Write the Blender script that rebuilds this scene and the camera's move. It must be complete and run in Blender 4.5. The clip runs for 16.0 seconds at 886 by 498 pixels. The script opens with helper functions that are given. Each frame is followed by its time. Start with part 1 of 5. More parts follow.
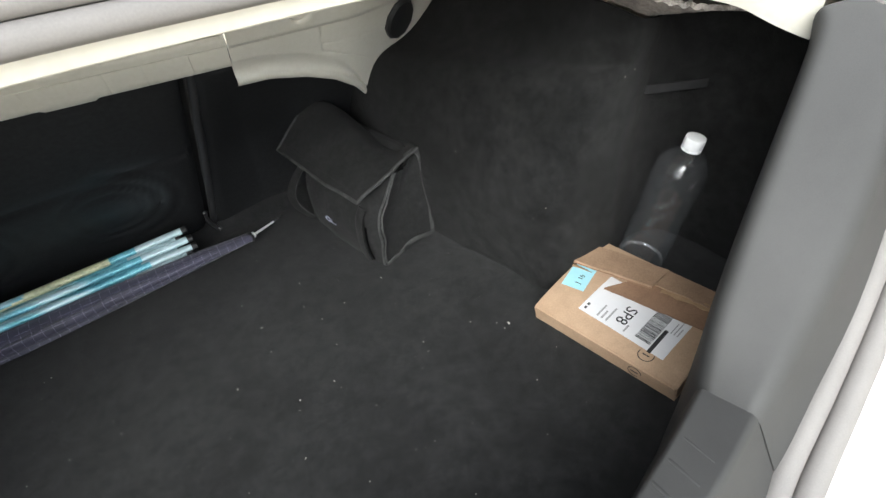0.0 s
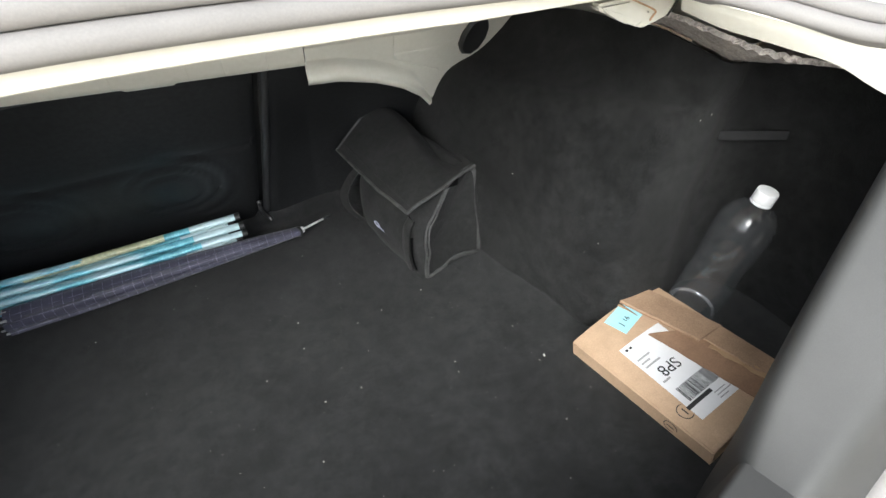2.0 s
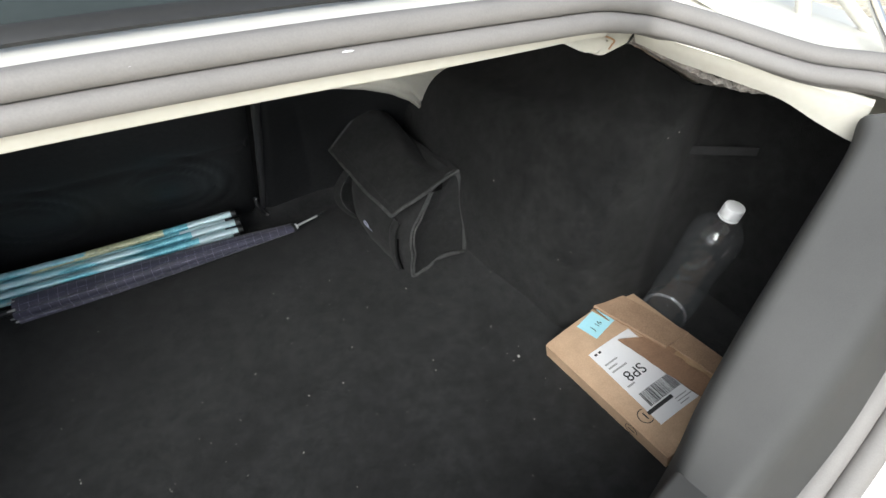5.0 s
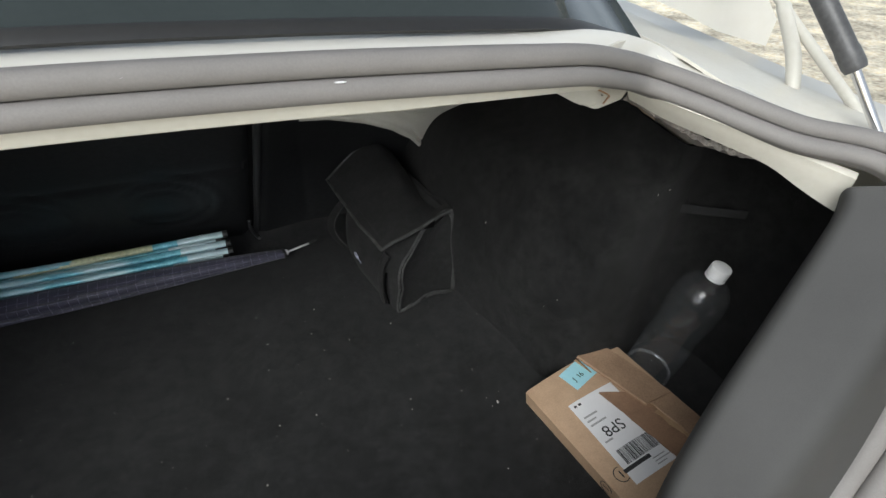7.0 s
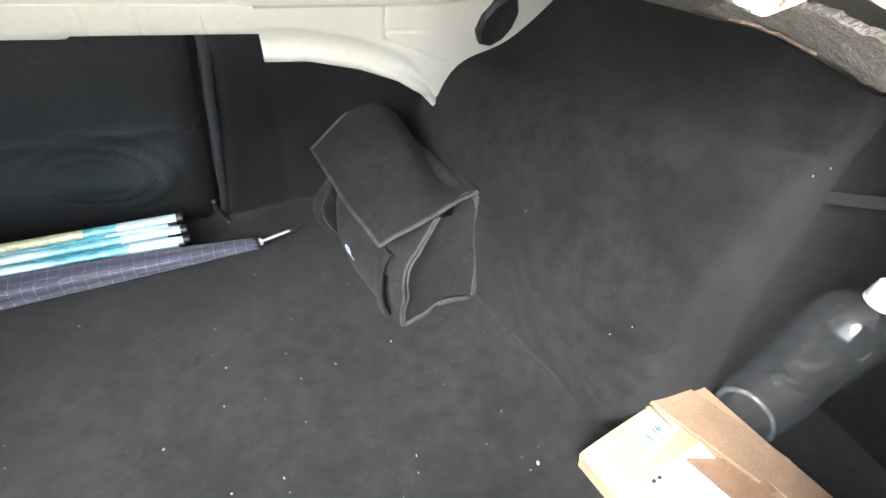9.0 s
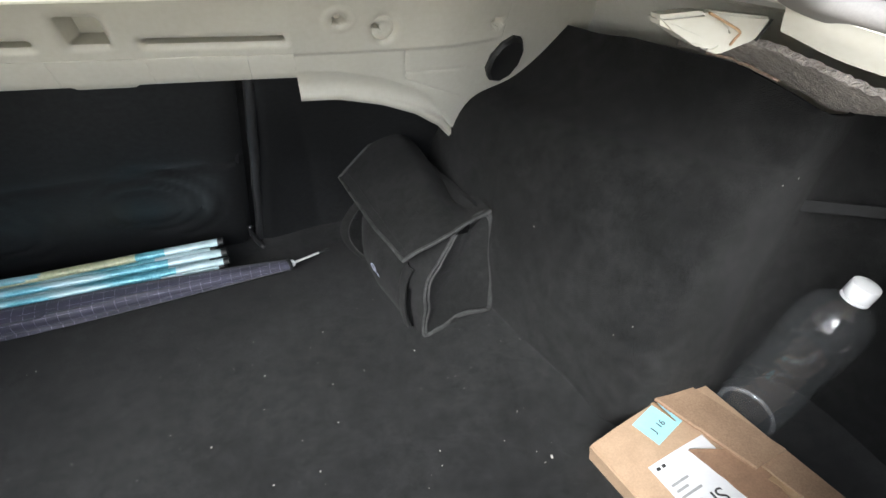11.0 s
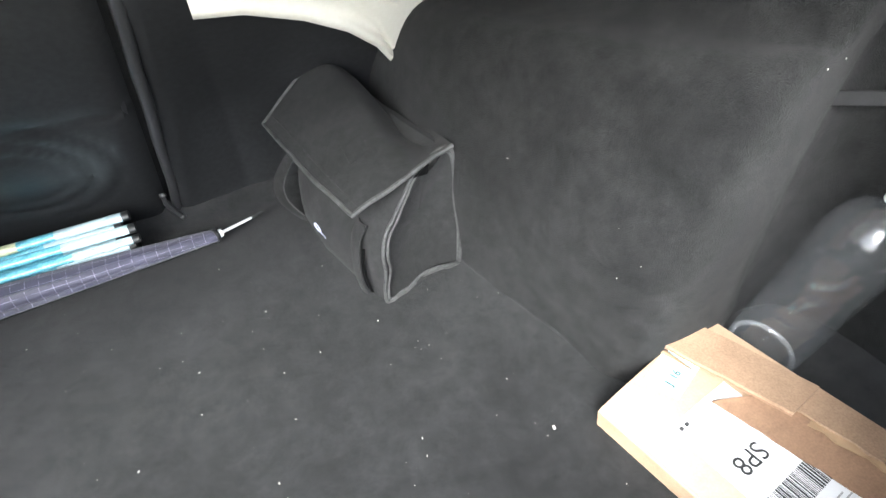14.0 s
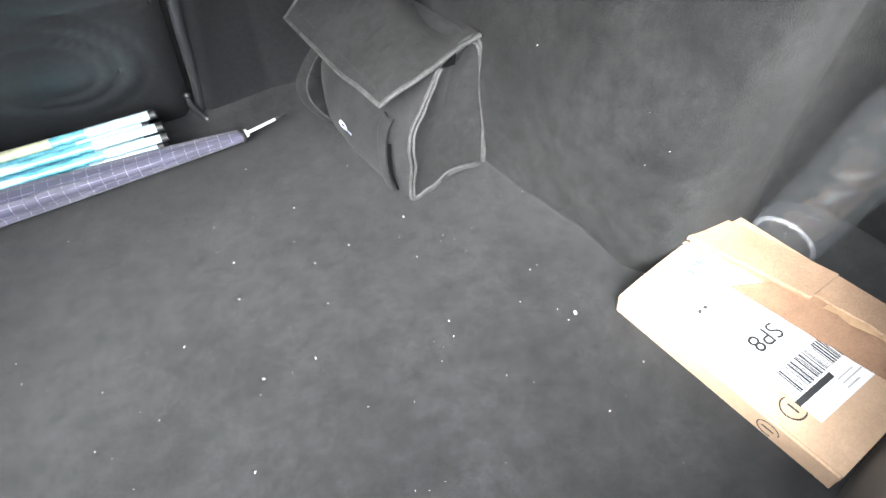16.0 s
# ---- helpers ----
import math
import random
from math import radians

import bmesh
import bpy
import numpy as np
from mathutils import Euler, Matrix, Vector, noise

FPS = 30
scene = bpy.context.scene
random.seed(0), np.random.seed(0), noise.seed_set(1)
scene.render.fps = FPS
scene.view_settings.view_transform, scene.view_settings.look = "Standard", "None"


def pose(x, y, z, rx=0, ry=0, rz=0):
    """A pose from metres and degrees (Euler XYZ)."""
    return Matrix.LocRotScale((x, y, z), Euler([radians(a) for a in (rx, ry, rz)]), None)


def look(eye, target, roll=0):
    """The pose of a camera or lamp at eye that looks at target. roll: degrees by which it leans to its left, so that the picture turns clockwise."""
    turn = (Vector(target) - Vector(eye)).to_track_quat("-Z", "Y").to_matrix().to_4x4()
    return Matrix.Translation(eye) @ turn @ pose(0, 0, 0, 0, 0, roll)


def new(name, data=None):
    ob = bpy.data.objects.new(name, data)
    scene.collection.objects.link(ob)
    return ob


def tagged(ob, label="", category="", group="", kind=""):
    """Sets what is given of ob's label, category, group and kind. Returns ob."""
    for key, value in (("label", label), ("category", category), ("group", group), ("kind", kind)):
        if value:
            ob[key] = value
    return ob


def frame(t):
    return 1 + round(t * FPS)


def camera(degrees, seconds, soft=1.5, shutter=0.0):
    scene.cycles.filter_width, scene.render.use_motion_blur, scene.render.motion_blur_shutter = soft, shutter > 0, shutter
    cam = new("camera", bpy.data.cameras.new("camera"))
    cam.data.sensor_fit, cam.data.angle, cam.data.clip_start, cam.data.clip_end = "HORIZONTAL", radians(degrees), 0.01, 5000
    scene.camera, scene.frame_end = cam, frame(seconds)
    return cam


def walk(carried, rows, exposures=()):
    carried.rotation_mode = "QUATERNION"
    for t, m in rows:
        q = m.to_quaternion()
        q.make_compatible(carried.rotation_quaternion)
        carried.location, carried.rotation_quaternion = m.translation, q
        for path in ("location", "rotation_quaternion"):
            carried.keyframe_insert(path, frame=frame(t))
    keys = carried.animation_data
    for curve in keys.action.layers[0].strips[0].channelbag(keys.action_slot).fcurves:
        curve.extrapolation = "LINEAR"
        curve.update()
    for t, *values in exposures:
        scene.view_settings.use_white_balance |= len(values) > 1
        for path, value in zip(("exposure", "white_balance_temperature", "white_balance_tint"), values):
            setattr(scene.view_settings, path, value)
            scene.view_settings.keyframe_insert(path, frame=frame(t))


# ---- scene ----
cam = camera(79.6, 16.0)
PATH = [
    (0, (-0.371, -0.808, 0.694), (0.278, 0.577, -0.594), -9.2),
    (0.5, (-0.373, -0.804, 0.703), (0.275, 0.56, -0.608), -8.8),
    (1, (-0.368, -0.799, 0.698), (0.283, 0.564, -0.613), -8.4),
    (1.5, (-0.372, -0.784, 0.702), (0.293, 0.605, -0.573), -6.3),
    (2, (-0.37, -0.788, 0.701), (0.158, 0.683, -0.548), -5.0),
    (2.5, (-0.38, -0.784, 0.729), (0.133, 0.706, -0.503), -3.0),
    (3, (-0.379, -0.795, 0.723), (0.13, 0.707, -0.496), -5.4),
    (3.2, (-0.371, -0.781, 0.707), (0.008, 0.354, -0.198), -4.4),
    (5.3, (-0.316, -0.833, 0.752), (0.029, 0.252, -0.225), -5.2),
    (5.5, (-0.321, -0.843, 0.752), (0.166, 0.613, -0.529), -4.0),
    (6, (-0.304, -0.822, 0.74), (0.184, 0.64, -0.534), -2.9),
    (6.5, (-0.303, -0.823, 0.747), (0.195, 0.671, -0.487), -1.2),
    (7, (-0.305, -0.819, 0.746), (0.207, 0.711, -0.436), 0.0),
    (7.5, (-0.307, -0.714, 0.672), (0.216, 0.829, -0.488), 0.7),
    (8, (-0.284, -0.587, 0.583), (0.241, 0.96, -0.57), 0.1),
    (8.5, (-0.255, -0.578, 0.59), (0.244, 0.934, -0.62), 0.4),
    (9, (-0.251, -0.594, 0.607), (0.223, 0.896, -0.639), 0.6),
    (9.2, (-0.275, -0.65, 0.646), (0.073, 0.466, -0.293), 0.2),
    (11.3, (-0.273, -0.664, 0.627), (0.049, 0.522, -0.234), -2.0),
    (11.5, (-0.272, -0.649, 0.594), (0.15, 0.933, -0.554), -2.1),
    (12, (-0.282, -0.603, 0.588), (0.194, 0.941, -0.592), -5.3),
    (12.5, (-0.289, -0.592, 0.57), (0.288, 0.913, -0.614), -6.6),
    (13, (-0.295, -0.52, 0.556), (0.329, 0.944, -0.656), -4.2),
    (13.5, (-0.254, -0.564, 0.539), (0.323, 0.888, -0.71), -5.0),
    (14, (-0.253, -0.557, 0.548), (0.303, 0.857, -0.753), -4.0),
    (14.5, (-0.299, -0.547, 0.538), (0.255, 0.826, -0.806), -0.8),
    (15, (-0.314, -0.566, 0.524), (0.199, 0.785, -0.859), -0.1),
    (15.5, (-0.306, -0.588, 0.522), (0.156, 0.721, -0.918), -1.7),
    (16, (-0.286, -0.589, 0.522), (0.144, 0.685, -0.958), -5.5),
]
EXPOSURES = [(0.0, 1.45, 6250, 6), (1.0, 1.53, 6250, 6), (1.5, 1.48, 6250, 6), (2.0, 1.70, 6250, 6), (2.5, 1.44, 6250, 6), (3.0, 1.45, 6250, 6), (5.5, 1.05, 6250, 6), (6.5, 0.64, 6250, 6), (7.0, 0.44, 6250, 6), (7.3, 0.75, 6250, 6), (7.5, 1.18, 6250, 6),
             (8.0, 2.15, 6150, 7), (8.5, 2.75, 6150, 7), (9.2, 2.90, 6150, 7), (11.3, 1.72, 6150, 7), (11.6, 2.22, 6150, 7), (12.0, 2.48, 6120, 7),
             (13.0, 2.74, 6120, 7), (13.5, 2.96, 6120, 7), (14.0, 3.04, 6120, 7), (14.5, 3.28, 6120, 7), (15.0, 3.80, 6120, 7), (16.0, 3.70, 6150, 8)]
walk(cam, [(t, look(eye, target, roll)) for t, eye, target, roll in PATH], EXPOSURES)

# ---- light: bright overcast day, the boot open to the rear ----
world = bpy.data.worlds.new("sky")
scene.world = world
world.use_nodes = True
wn = world.node_tree.nodes
sky = wn.new("ShaderNodeTexSky")
sky.sky_type = "NISHITA"
sky.sun_disc = False
sky.sun_elevation = radians(39)
sky.sun_rotation = radians(215)
sky.air_density = 0.8
sky.dust_density = 3.0
sky.ozone_density = 2.0
wn["Background"].inputs["Strength"].default_value = 0.155
veil = wn.new("ShaderNodeHueSaturation")
veil.inputs["Saturation"].default_value = 0.35
world.node_tree.links.new(sky.outputs[0], veil.inputs["Color"])
world.node_tree.links.new(veil.outputs[0], wn["Background"].inputs[0])
sun = new("sun", bpy.data.lights.new("sun", "SUN"))
sun.data.energy = 1.05
sun.data.angle = radians(36)
sun.data.color = (1.0, 0.98, 0.95)
sun.matrix_world = look((-1.958, -2.797, 2.765), (0, 0, 0))


# ---- materials ----
def material(name, color, rough=0.6, metal=0.0, vary=0.15, scale=8.0, grain=200.0, bump=0.1, dist=0.002, sheen=0.0, spec=0.5, second=None, wear=0.0, mid=0.0):
    """A surface with slow colour variation, fine grain and relief."""
    m = bpy.data.materials.new(name)
    m.use_nodes = True
    nt = m.node_tree
    b = nt.nodes["Principled BSDF"]
    b.inputs["Roughness"].default_value = rough
    b.inputs["Metallic"].default_value = metal
    b.inputs["Specular IOR Level"].default_value = spec
    b.inputs["Sheen Weight"].default_value = sheen
    b.inputs["Sheen Roughness"].default_value = 0.6
    tc = nt.nodes.new("ShaderNodeTexCoord")
    n1 = nt.nodes.new("ShaderNodeTexNoise")
    n1.inputs["Scale"].default_value = scale
    n1.inputs["Detail"].default_value = 5
    n1.inputs["Roughness"].default_value = 0.62
    n2 = nt.nodes.new("ShaderNodeTexNoise")
    n2.inputs["Scale"].default_value = grain
    n2.inputs["Detail"].default_value = 3
    for n in (n1, n2):
        nt.links.new(tc.outputs["Object"], n.inputs["Vector"])
    ramp = nt.nodes.new("ShaderNodeValToRGB")
    ramp.color_ramp.elements[0].position = 0.3
    ramp.color_ramp.elements[1].position = 0.7
    c0 = [c * (1 - vary) for c in color]
    c1 = [min(1, c * (1 + vary)) for c in (second or color)]
    ramp.color_ramp.elements[0].color = (*c0, 1)
    ramp.color_ramp.elements[1].color = (*c1, 1)
    nt.links.new(n1.outputs[0], ramp.inputs[0])
    mix = nt.nodes.new("ShaderNodeMix")
    mix.data_type, mix.blend_type = "RGBA", "OVERLAY"
    mix.inputs[0].default_value = min(1.0, vary * 2)
    nt.links.new(ramp.outputs[0], mix.inputs[6])
    nt.links.new(n2.outputs[0], mix.inputs[7])
    nt.links.new(mix.outputs[2], b.inputs["Base Color"])
    if mid:
        n3 = nt.nodes.new("ShaderNodeTexNoise")
        n3.inputs["Scale"].default_value = scale * 6
        n3.inputs["Detail"].default_value = 6
        n3.inputs["Roughness"].default_value = 0.7
        nt.links.new(tc.outputs["Object"], n3.inputs["Vector"])
        r3 = nt.nodes.new("ShaderNodeMapRange")
        r3.inputs["From Min"].default_value, r3.inputs["From Max"].default_value = 0.3, 0.7
        r3.inputs["To Min"].default_value, r3.inputs["To Max"].default_value = 1 - mid, 1 + mid
        nt.links.new(n3.outputs[0], r3.inputs[0])
        mul = nt.nodes.new("ShaderNodeMix")
        mul.data_type, mul.blend_type = "RGBA", "MULTIPLY"
        mul.inputs[0].default_value = 1.0
        nt.links.new(mix.outputs[2], mul.inputs[6])
        nt.links.new(r3.outputs[0], mul.inputs[7])
        nt.links.new(mul.outputs[2], b.inputs["Base Color"])
    if wear:
        rr = nt.nodes.new("ShaderNodeMapRange")
        rr.inputs["To Min"].default_value = max(0.02, rough - wear)
        rr.inputs["To Max"].default_value = min(1.0, rough + wear)
        nt.links.new(n1.outputs[0], rr.inputs[0])
        nt.links.new(rr.outputs[0], b.inputs["Roughness"])
    if bump:
        bp = nt.nodes.new("ShaderNodeBump")
        bp.inputs["Strength"].default_value = bump
        bp.inputs["Distance"].default_value = dist
        nt.links.new(n2.outputs[0], bp.inputs["Height"])
        nt.links.new(bp.outputs[0], b.inputs["Normal"])
    return m


CARPET = material("black_carpet", (0.0170, 0.0170, 0.0172), 0.95, vary=0.42, mid=0.42, scale=6, grain=1500, bump=0.5, dist=0.003, sheen=0.08, spec=0.15)
LINER = material("black_felt_liner", (0.0096, 0.0095, 0.0093), 0.95, vary=0.5, mid=0.62, scale=7, grain=800, bump=0.8, dist=0.0025, sheen=0.04, spec=0.15)
SEATBACK = material("black_seat_panel", (0.0178, 0.0182, 0.0189), 0.46, vary=0.3, scale=5, grain=120, bump=0.08, dist=0.001, wear=0.15, spec=0.32)
BAGCLOTH = material("black_bag_cloth", (0.0172, 0.0170, 0.0168), 0.9, vary=0.3, mid=0.25, scale=14, grain=1200, bump=0.5, dist=0.0008, sheen=0.03, spec=0.2)
PIPING = material("dark_grey_piping", (0.045, 0.045, 0.044), 0.85, vary=0.5, mid=0.4, scale=40, grain=1500, bump=0.4, dist=0.0006)
PATCH = material("grey_felt_strip", (0.0118, 0.0118, 0.0122), 0.9, vary=0.4, scale=30, grain=900, bump=0.3, dist=0.001)
GREYTRIM = material("grey_plastic_trim", (0.0525, 0.052, 0.0505), 0.62, vary=0.14, scale=6, grain=1400, bump=0.25, dist=0.0004, spec=0.35)
RUBBER = material("seal_rubber", (0.205, 0.193, 0.184), 0.62, vary=0.06, scale=18, grain=700, bump=0.03, dist=0.0006, spec=0.3)
CREAM = material("cream_body_paint", (0.65, 0.625, 0.548), 0.34, vary=0.05, scale=5, grain=160, bump=0.03, dist=0.001, wear=0.08)
WHITE = material("cream_white_car_paint", (0.65, 0.63, 0.575), 0.28, vary=0.03, scale=3, grain=60, bump=0.0)
INSUL = material("grey_felt_insulation", (0.37, 0.335, 0.305), 0.95, vary=0.4, scale=60, grain=300, bump=0.9, dist=0.004)
# outer flaps of the parcel, a darker brown than its lid
FLAPCARD = material("darker_flap_cardboard", (0.30, 0.192, 0.122), 0.7, vary=0.16, scale=16, grain=420, bump=0.15, dist=0.0008, second=(0.34, 0.225, 0.145))
KRAFT = material("dark_kraft_inside", (0.25, 0.148, 0.090), 0.85, vary=0.14, scale=30, grain=420, bump=0.15, dist=0.0008)
CARD = material("brown_cardboard", (0.41, 0.278, 0.177), 0.8, vary=0.10, scale=16, grain=420, bump=0.12, dist=0.0008, second=(0.44, 0.305, 0.20))
PAPER = material("white_label_paper", (0.69, 0.69, 0.70), 0.55, vary=0.03, scale=30, grain=300, bump=0.02)
# near-black colour for plates that stand in for shade in the bag's gaps
GAPSHADE = material("painted_gap_shade", (0.003, 0.003, 0.003), 0.95, vary=0.1, bump=0.0, spec=0.05)
BEAD = material("satin_black_rubber", (0.034, 0.034, 0.035), 0.36, vary=0.2, scale=30, grain=300, bump=0.1, dist=0.0008)
BADGE = material("pale_blue_thread", (0.48, 0.50, 0.64), 0.7, vary=0.1, bump=0.0)
INK = material("black_ink", (0.02, 0.02, 0.02), 0.6, vary=0.1, bump=0.0)

GREYINK = material("grey_print", (0.30, 0.30, 0.30), 0.7, vary=0.1, bump=0.0)
BLUEPAPER = material("light_blue_sticker", (0.36, 0.66, 0.74), 0.5, vary=0.04, scale=30, bump=0.02)
TAPE = material("clear_packing_tape", (0.40, 0.27, 0.165), 0.10, vary=0.08, scale=25, grain=90, bump=0.15, dist=0.001)
CAPWHITE = material("white_bottle_cap", (0.82, 0.82, 0.82), 0.4, vary=0.02, bump=0.0)
CHROME = material("polished_steel", (0.90, 0.90, 0.89), 0.25, metal=0.35, vary=0.05, bump=0.0)
ROD = material("bright_steel_rod", (0.72, 0.71, 0.70), 0.12, metal=1.0, vary=0.05, bump=0.0)
ZINC = material("zinc_bolt", (0.42, 0.42, 0.41), 0.4, metal=0.2, vary=0.1, bump=0.0)
DARKMETAL = material("dark_metal", (0.05, 0.05, 0.052), 0.4, metal=0.6, vary=0.2, bump=0.05)
BLACKPLASTIC = material("black_plastic", (0.018, 0.018, 0.018), 0.42, vary=0.15, bump=0.05)
STRUTBLACK = material("black_strut_paint", (0.075, 0.075, 0.076), 0.40, vary=0.2, scale=30, bump=0.03)
REDLAMP = material("red_lamp_lens", (0.55, 0.03, 0.035), 0.12, vary=0.05, bump=0.0)
RUSTY = material("faded_rust", (0.40, 0.30, 0.23), 0.8, vary=0.4, mid=0.3, scale=60, bump=0.2)
AMBER = material("orange_primer_edge", (0.48, 0.30, 0.17), 0.7, vary=0.2, scale=60, bump=0.1)
GRIT = material("pale_grit", (0.50, 0.48, 0.44), 0.8, vary=0.15, scale=200, bump=0.0)
GLASSDARK = material("tinted_rear_glass", (0.036, 0.044, 0.043), 0.08, vary=0.05, bump=0.0, spec=0.18)
LIDINNER = material("pale_lid_inside", (0.45, 0.44, 0.41), 0.5, vary=0.1, bump=0.05)


def clear_plastic(shine=0.065, milky=0.020):
    """Thin clear film: lets light straight through and mirrors at grazing angles."""
    m = bpy.data.materials.new("clear_bottle_plastic")
    m.use_nodes = True
    nt = m.node_tree
    nt.nodes.remove(nt.nodes["Principled BSDF"])
    clear = nt.nodes.new("ShaderNodeBsdfTransparent")
    clear.inputs[0].default_value = (0.93, 0.94, 0.95, 1)
    gloss = nt.nodes.new("ShaderNodeBsdfGlossy")
    gloss.inputs["Roughness"].default_value = 0.025
    lw = nt.nodes.new("ShaderNodeLayerWeight")
    lw.inputs["Blend"].default_value = 0.5
    power = nt.nodes.new("ShaderNodeMath")
    power.operation = "POWER"
    power.inputs[1].default_value = 3.0
    nt.links.new(lw.outputs["Facing"], power.inputs[0])
    fres = nt.nodes.new("ShaderNodeMath")
    fres.operation = "MULTIPLY_ADD"
    fres.inputs[1].default_value = 0.5
    fres.inputs[2].default_value = shine
    nt.links.new(power.outputs[0], fres.inputs[0])
    mix = nt.nodes.new("ShaderNodeMixShader")
    nt.links.new(fres.outputs[0], mix.inputs[0])
    nt.links.new(clear.outputs[0], mix.inputs[1])
    nt.links.new(gloss.outputs[0], mix.inputs[2])
    haze = nt.nodes.new("ShaderNodeBsdfDiffuse")
    haze.inputs[0].default_value = (0.8, 0.82, 0.84, 1)
    mix2 = nt.nodes.new("ShaderNodeMixShader")
    mix2.inputs[0].default_value = milky
    nt.links.new(mix.outputs[0], mix2.inputs[1])
    nt.links.new(haze.outputs[0], mix2.inputs[2])
    nt.links.new(mix2.outputs[0], nt.nodes["Material Output"].inputs[0])
    return m


PET = clear_plastic()
# milky white in the foot's colour stands in for the highlight along it
PETBASE = clear_plastic(0.22, 0.14)


def ground_mat():
    m = material("dry_gravel_ground", (0.60, 0.52, 0.39), 0.95, vary=0.5, scale=3, grain=26, bump=0.8, dist=0.02, second=(0.68, 0.60, 0.46))
    return m


GROUND = ground_mat()


def check_cloth():
    """Navy umbrella cloth with a thin pale check."""
    m = material("navy_check_cloth", (0.032, 0.030, 0.056), 0.6, vary=0.3, scale=20, grain=900, bump=0.3, dist=0.0006, sheen=0.2)
    nt = m.node_tree
    b = nt.nodes["Principled BSDF"]
    uv = nt.nodes.new("ShaderNodeUVMap")
    sep = nt.nodes.new("ShaderNodeSeparateXYZ")
    nt.links.new(uv.outputs[0], sep.inputs[0])
    lines = []
    for axis in (0, 1):
        fr = nt.nodes.new("ShaderNodeMath")
        fr.operation = "FRACT"
        nt.links.new(sep.outputs[axis], fr.inputs[0])
        lt = nt.nodes.new("ShaderNodeMath")
        lt.operation = "LESS_THAN"
        lt.inputs[1].default_value = 0.065
        nt.links.new(fr.outputs[0], lt.inputs[0])
        lines.append(lt)
    mx = nt.nodes.new("ShaderNodeMath")
    mx.operation = "MAXIMUM"
    nt.links.new(lines[0].outputs[0], mx.inputs[0])
    nt.links.new(lines[1].outputs[0], mx.inputs[1])
    half = nt.nodes.new("ShaderNodeMath")
    half.operation = "MULTIPLY"
    half.inputs[1].default_value = 0.75
    patchy = nt.nodes.new("ShaderNodeTexNoise")
    patchy.inputs["Scale"].default_value = 24
    fade = nt.nodes.new("ShaderNodeMapRange")
    fade.inputs["From Min"].default_value, fade.inputs["From Max"].default_value = 0.38, 0.62
    nt.links.new(patchy.outputs[0], fade.inputs[0])
    worn = nt.nodes.new("ShaderNodeMath")
    worn.operation = "MULTIPLY"
    nt.links.new(mx.outputs[0], worn.inputs[0])
    nt.links.new(fade.outputs[0], worn.inputs[1])
    nt.links.new(worn.outputs[0], half.inputs[0])
    old = b.inputs["Base Color"].links[0].from_socket
    mix = nt.nodes.new("ShaderNodeMix")
    mix.data_type = "RGBA"
    nt.links.new(half.outputs[0], mix.inputs[0])
    nt.links.new(old, mix.inputs[6])
    mix.inputs[7].default_value = (0.27, 0.26, 0.36, 1)
    nt.links.new(mix.outputs[2], b.inputs["Base Color"])
    return m


CHECK = check_cloth()


def foil_mat():
    """Blue foil print with paler and silvery bands along the stick."""
    m = material("blue_foil_print", (0.10, 0.40, 0.53), 0.22, metal=0.2, vary=0.3, scale=30, grain=420, bump=0.55, dist=0.0010, second=(0.22, 0.56, 0.66), spec=0.7)
    nt = m.node_tree
    b = nt.nodes["Principled BSDF"]
    old = b.inputs["Base Color"].links[0].from_socket
    tc = nt.nodes.new("ShaderNodeTexCoord")
    mp = nt.nodes.new("ShaderNodeMapping")
    mp.inputs["Scale"].default_value = (9, 40, 40)
    nt.links.new(tc.outputs["Object"], mp.inputs[0])
    n = nt.nodes.new("ShaderNodeTexNoise")
    n.inputs["Scale"].default_value = 1.0
    n.inputs["Detail"].default_value = 2
    nt.links.new(mp.outputs[0], n.inputs["Vector"])
    r = nt.nodes.new("ShaderNodeValToRGB")
    r.color_ramp.elements[0].position = 0.45
    r.color_ramp.elements[1].position = 0.58
    nt.links.new(n.outputs[0], r.inputs[0])
    mix = nt.nodes.new("ShaderNodeMix")
    mix.data_type = "RGBA"
    nt.links.new(r.outputs[0], mix.inputs[0])
    nt.links.new(old, mix.inputs[6])
    mix.inputs[7].default_value = (0.52, 0.74, 0.80, 1)
    nt.links.new(mix.outputs[2], b.inputs["Base Color"])
    return m


FOIL = foil_mat()
SILVERFOIL = material("pale_silver_foil", (0.60, 0.76, 0.80), 0.24, vary=0.12, scale=60, bump=0.1, metal=0.25)
YELLOWFOIL = material("yellow_foil_print", (0.48, 0.50, 0.32), 0.3, vary=0.25, scale=40, bump=0.1)


# ---- mesh helpers ----
def mesh_of(name, bm, mat, smooth=True):
    bmesh.ops.recalc_face_normals(bm, faces=bm.faces)
    me = bpy.data.meshes.new(name)
    bm.to_mesh(me)
    bm.free()
    for m in (mat if isinstance(mat, (list, tuple)) else [mat]):
        me.materials.append(m)
    if smooth:
        me.polygons.foreach_set("use_smooth", [True] * len(me.polygons))
        me.set_sharp_from_angle(angle=radians(40))
    return me


def part(name, bm, mat, parent, label="", smooth=True):
    ob = new(name, mesh_of(name, bm, mat, smooth))
    ob.parent = parent
    return tagged(ob, label)


def thing(name, label, category, group="", kind="", at=(0, 0, 0)):
    ob = new(name)
    ob.location = at
    ob.empty_display_size = 0.05
    return tagged(ob, label, category, group, kind)


def solid(name, bm, mat, label, category, kind="structure", smooth=True):
    return tagged(new(name, mesh_of(name, bm, mat, smooth)), label, category, "", kind)


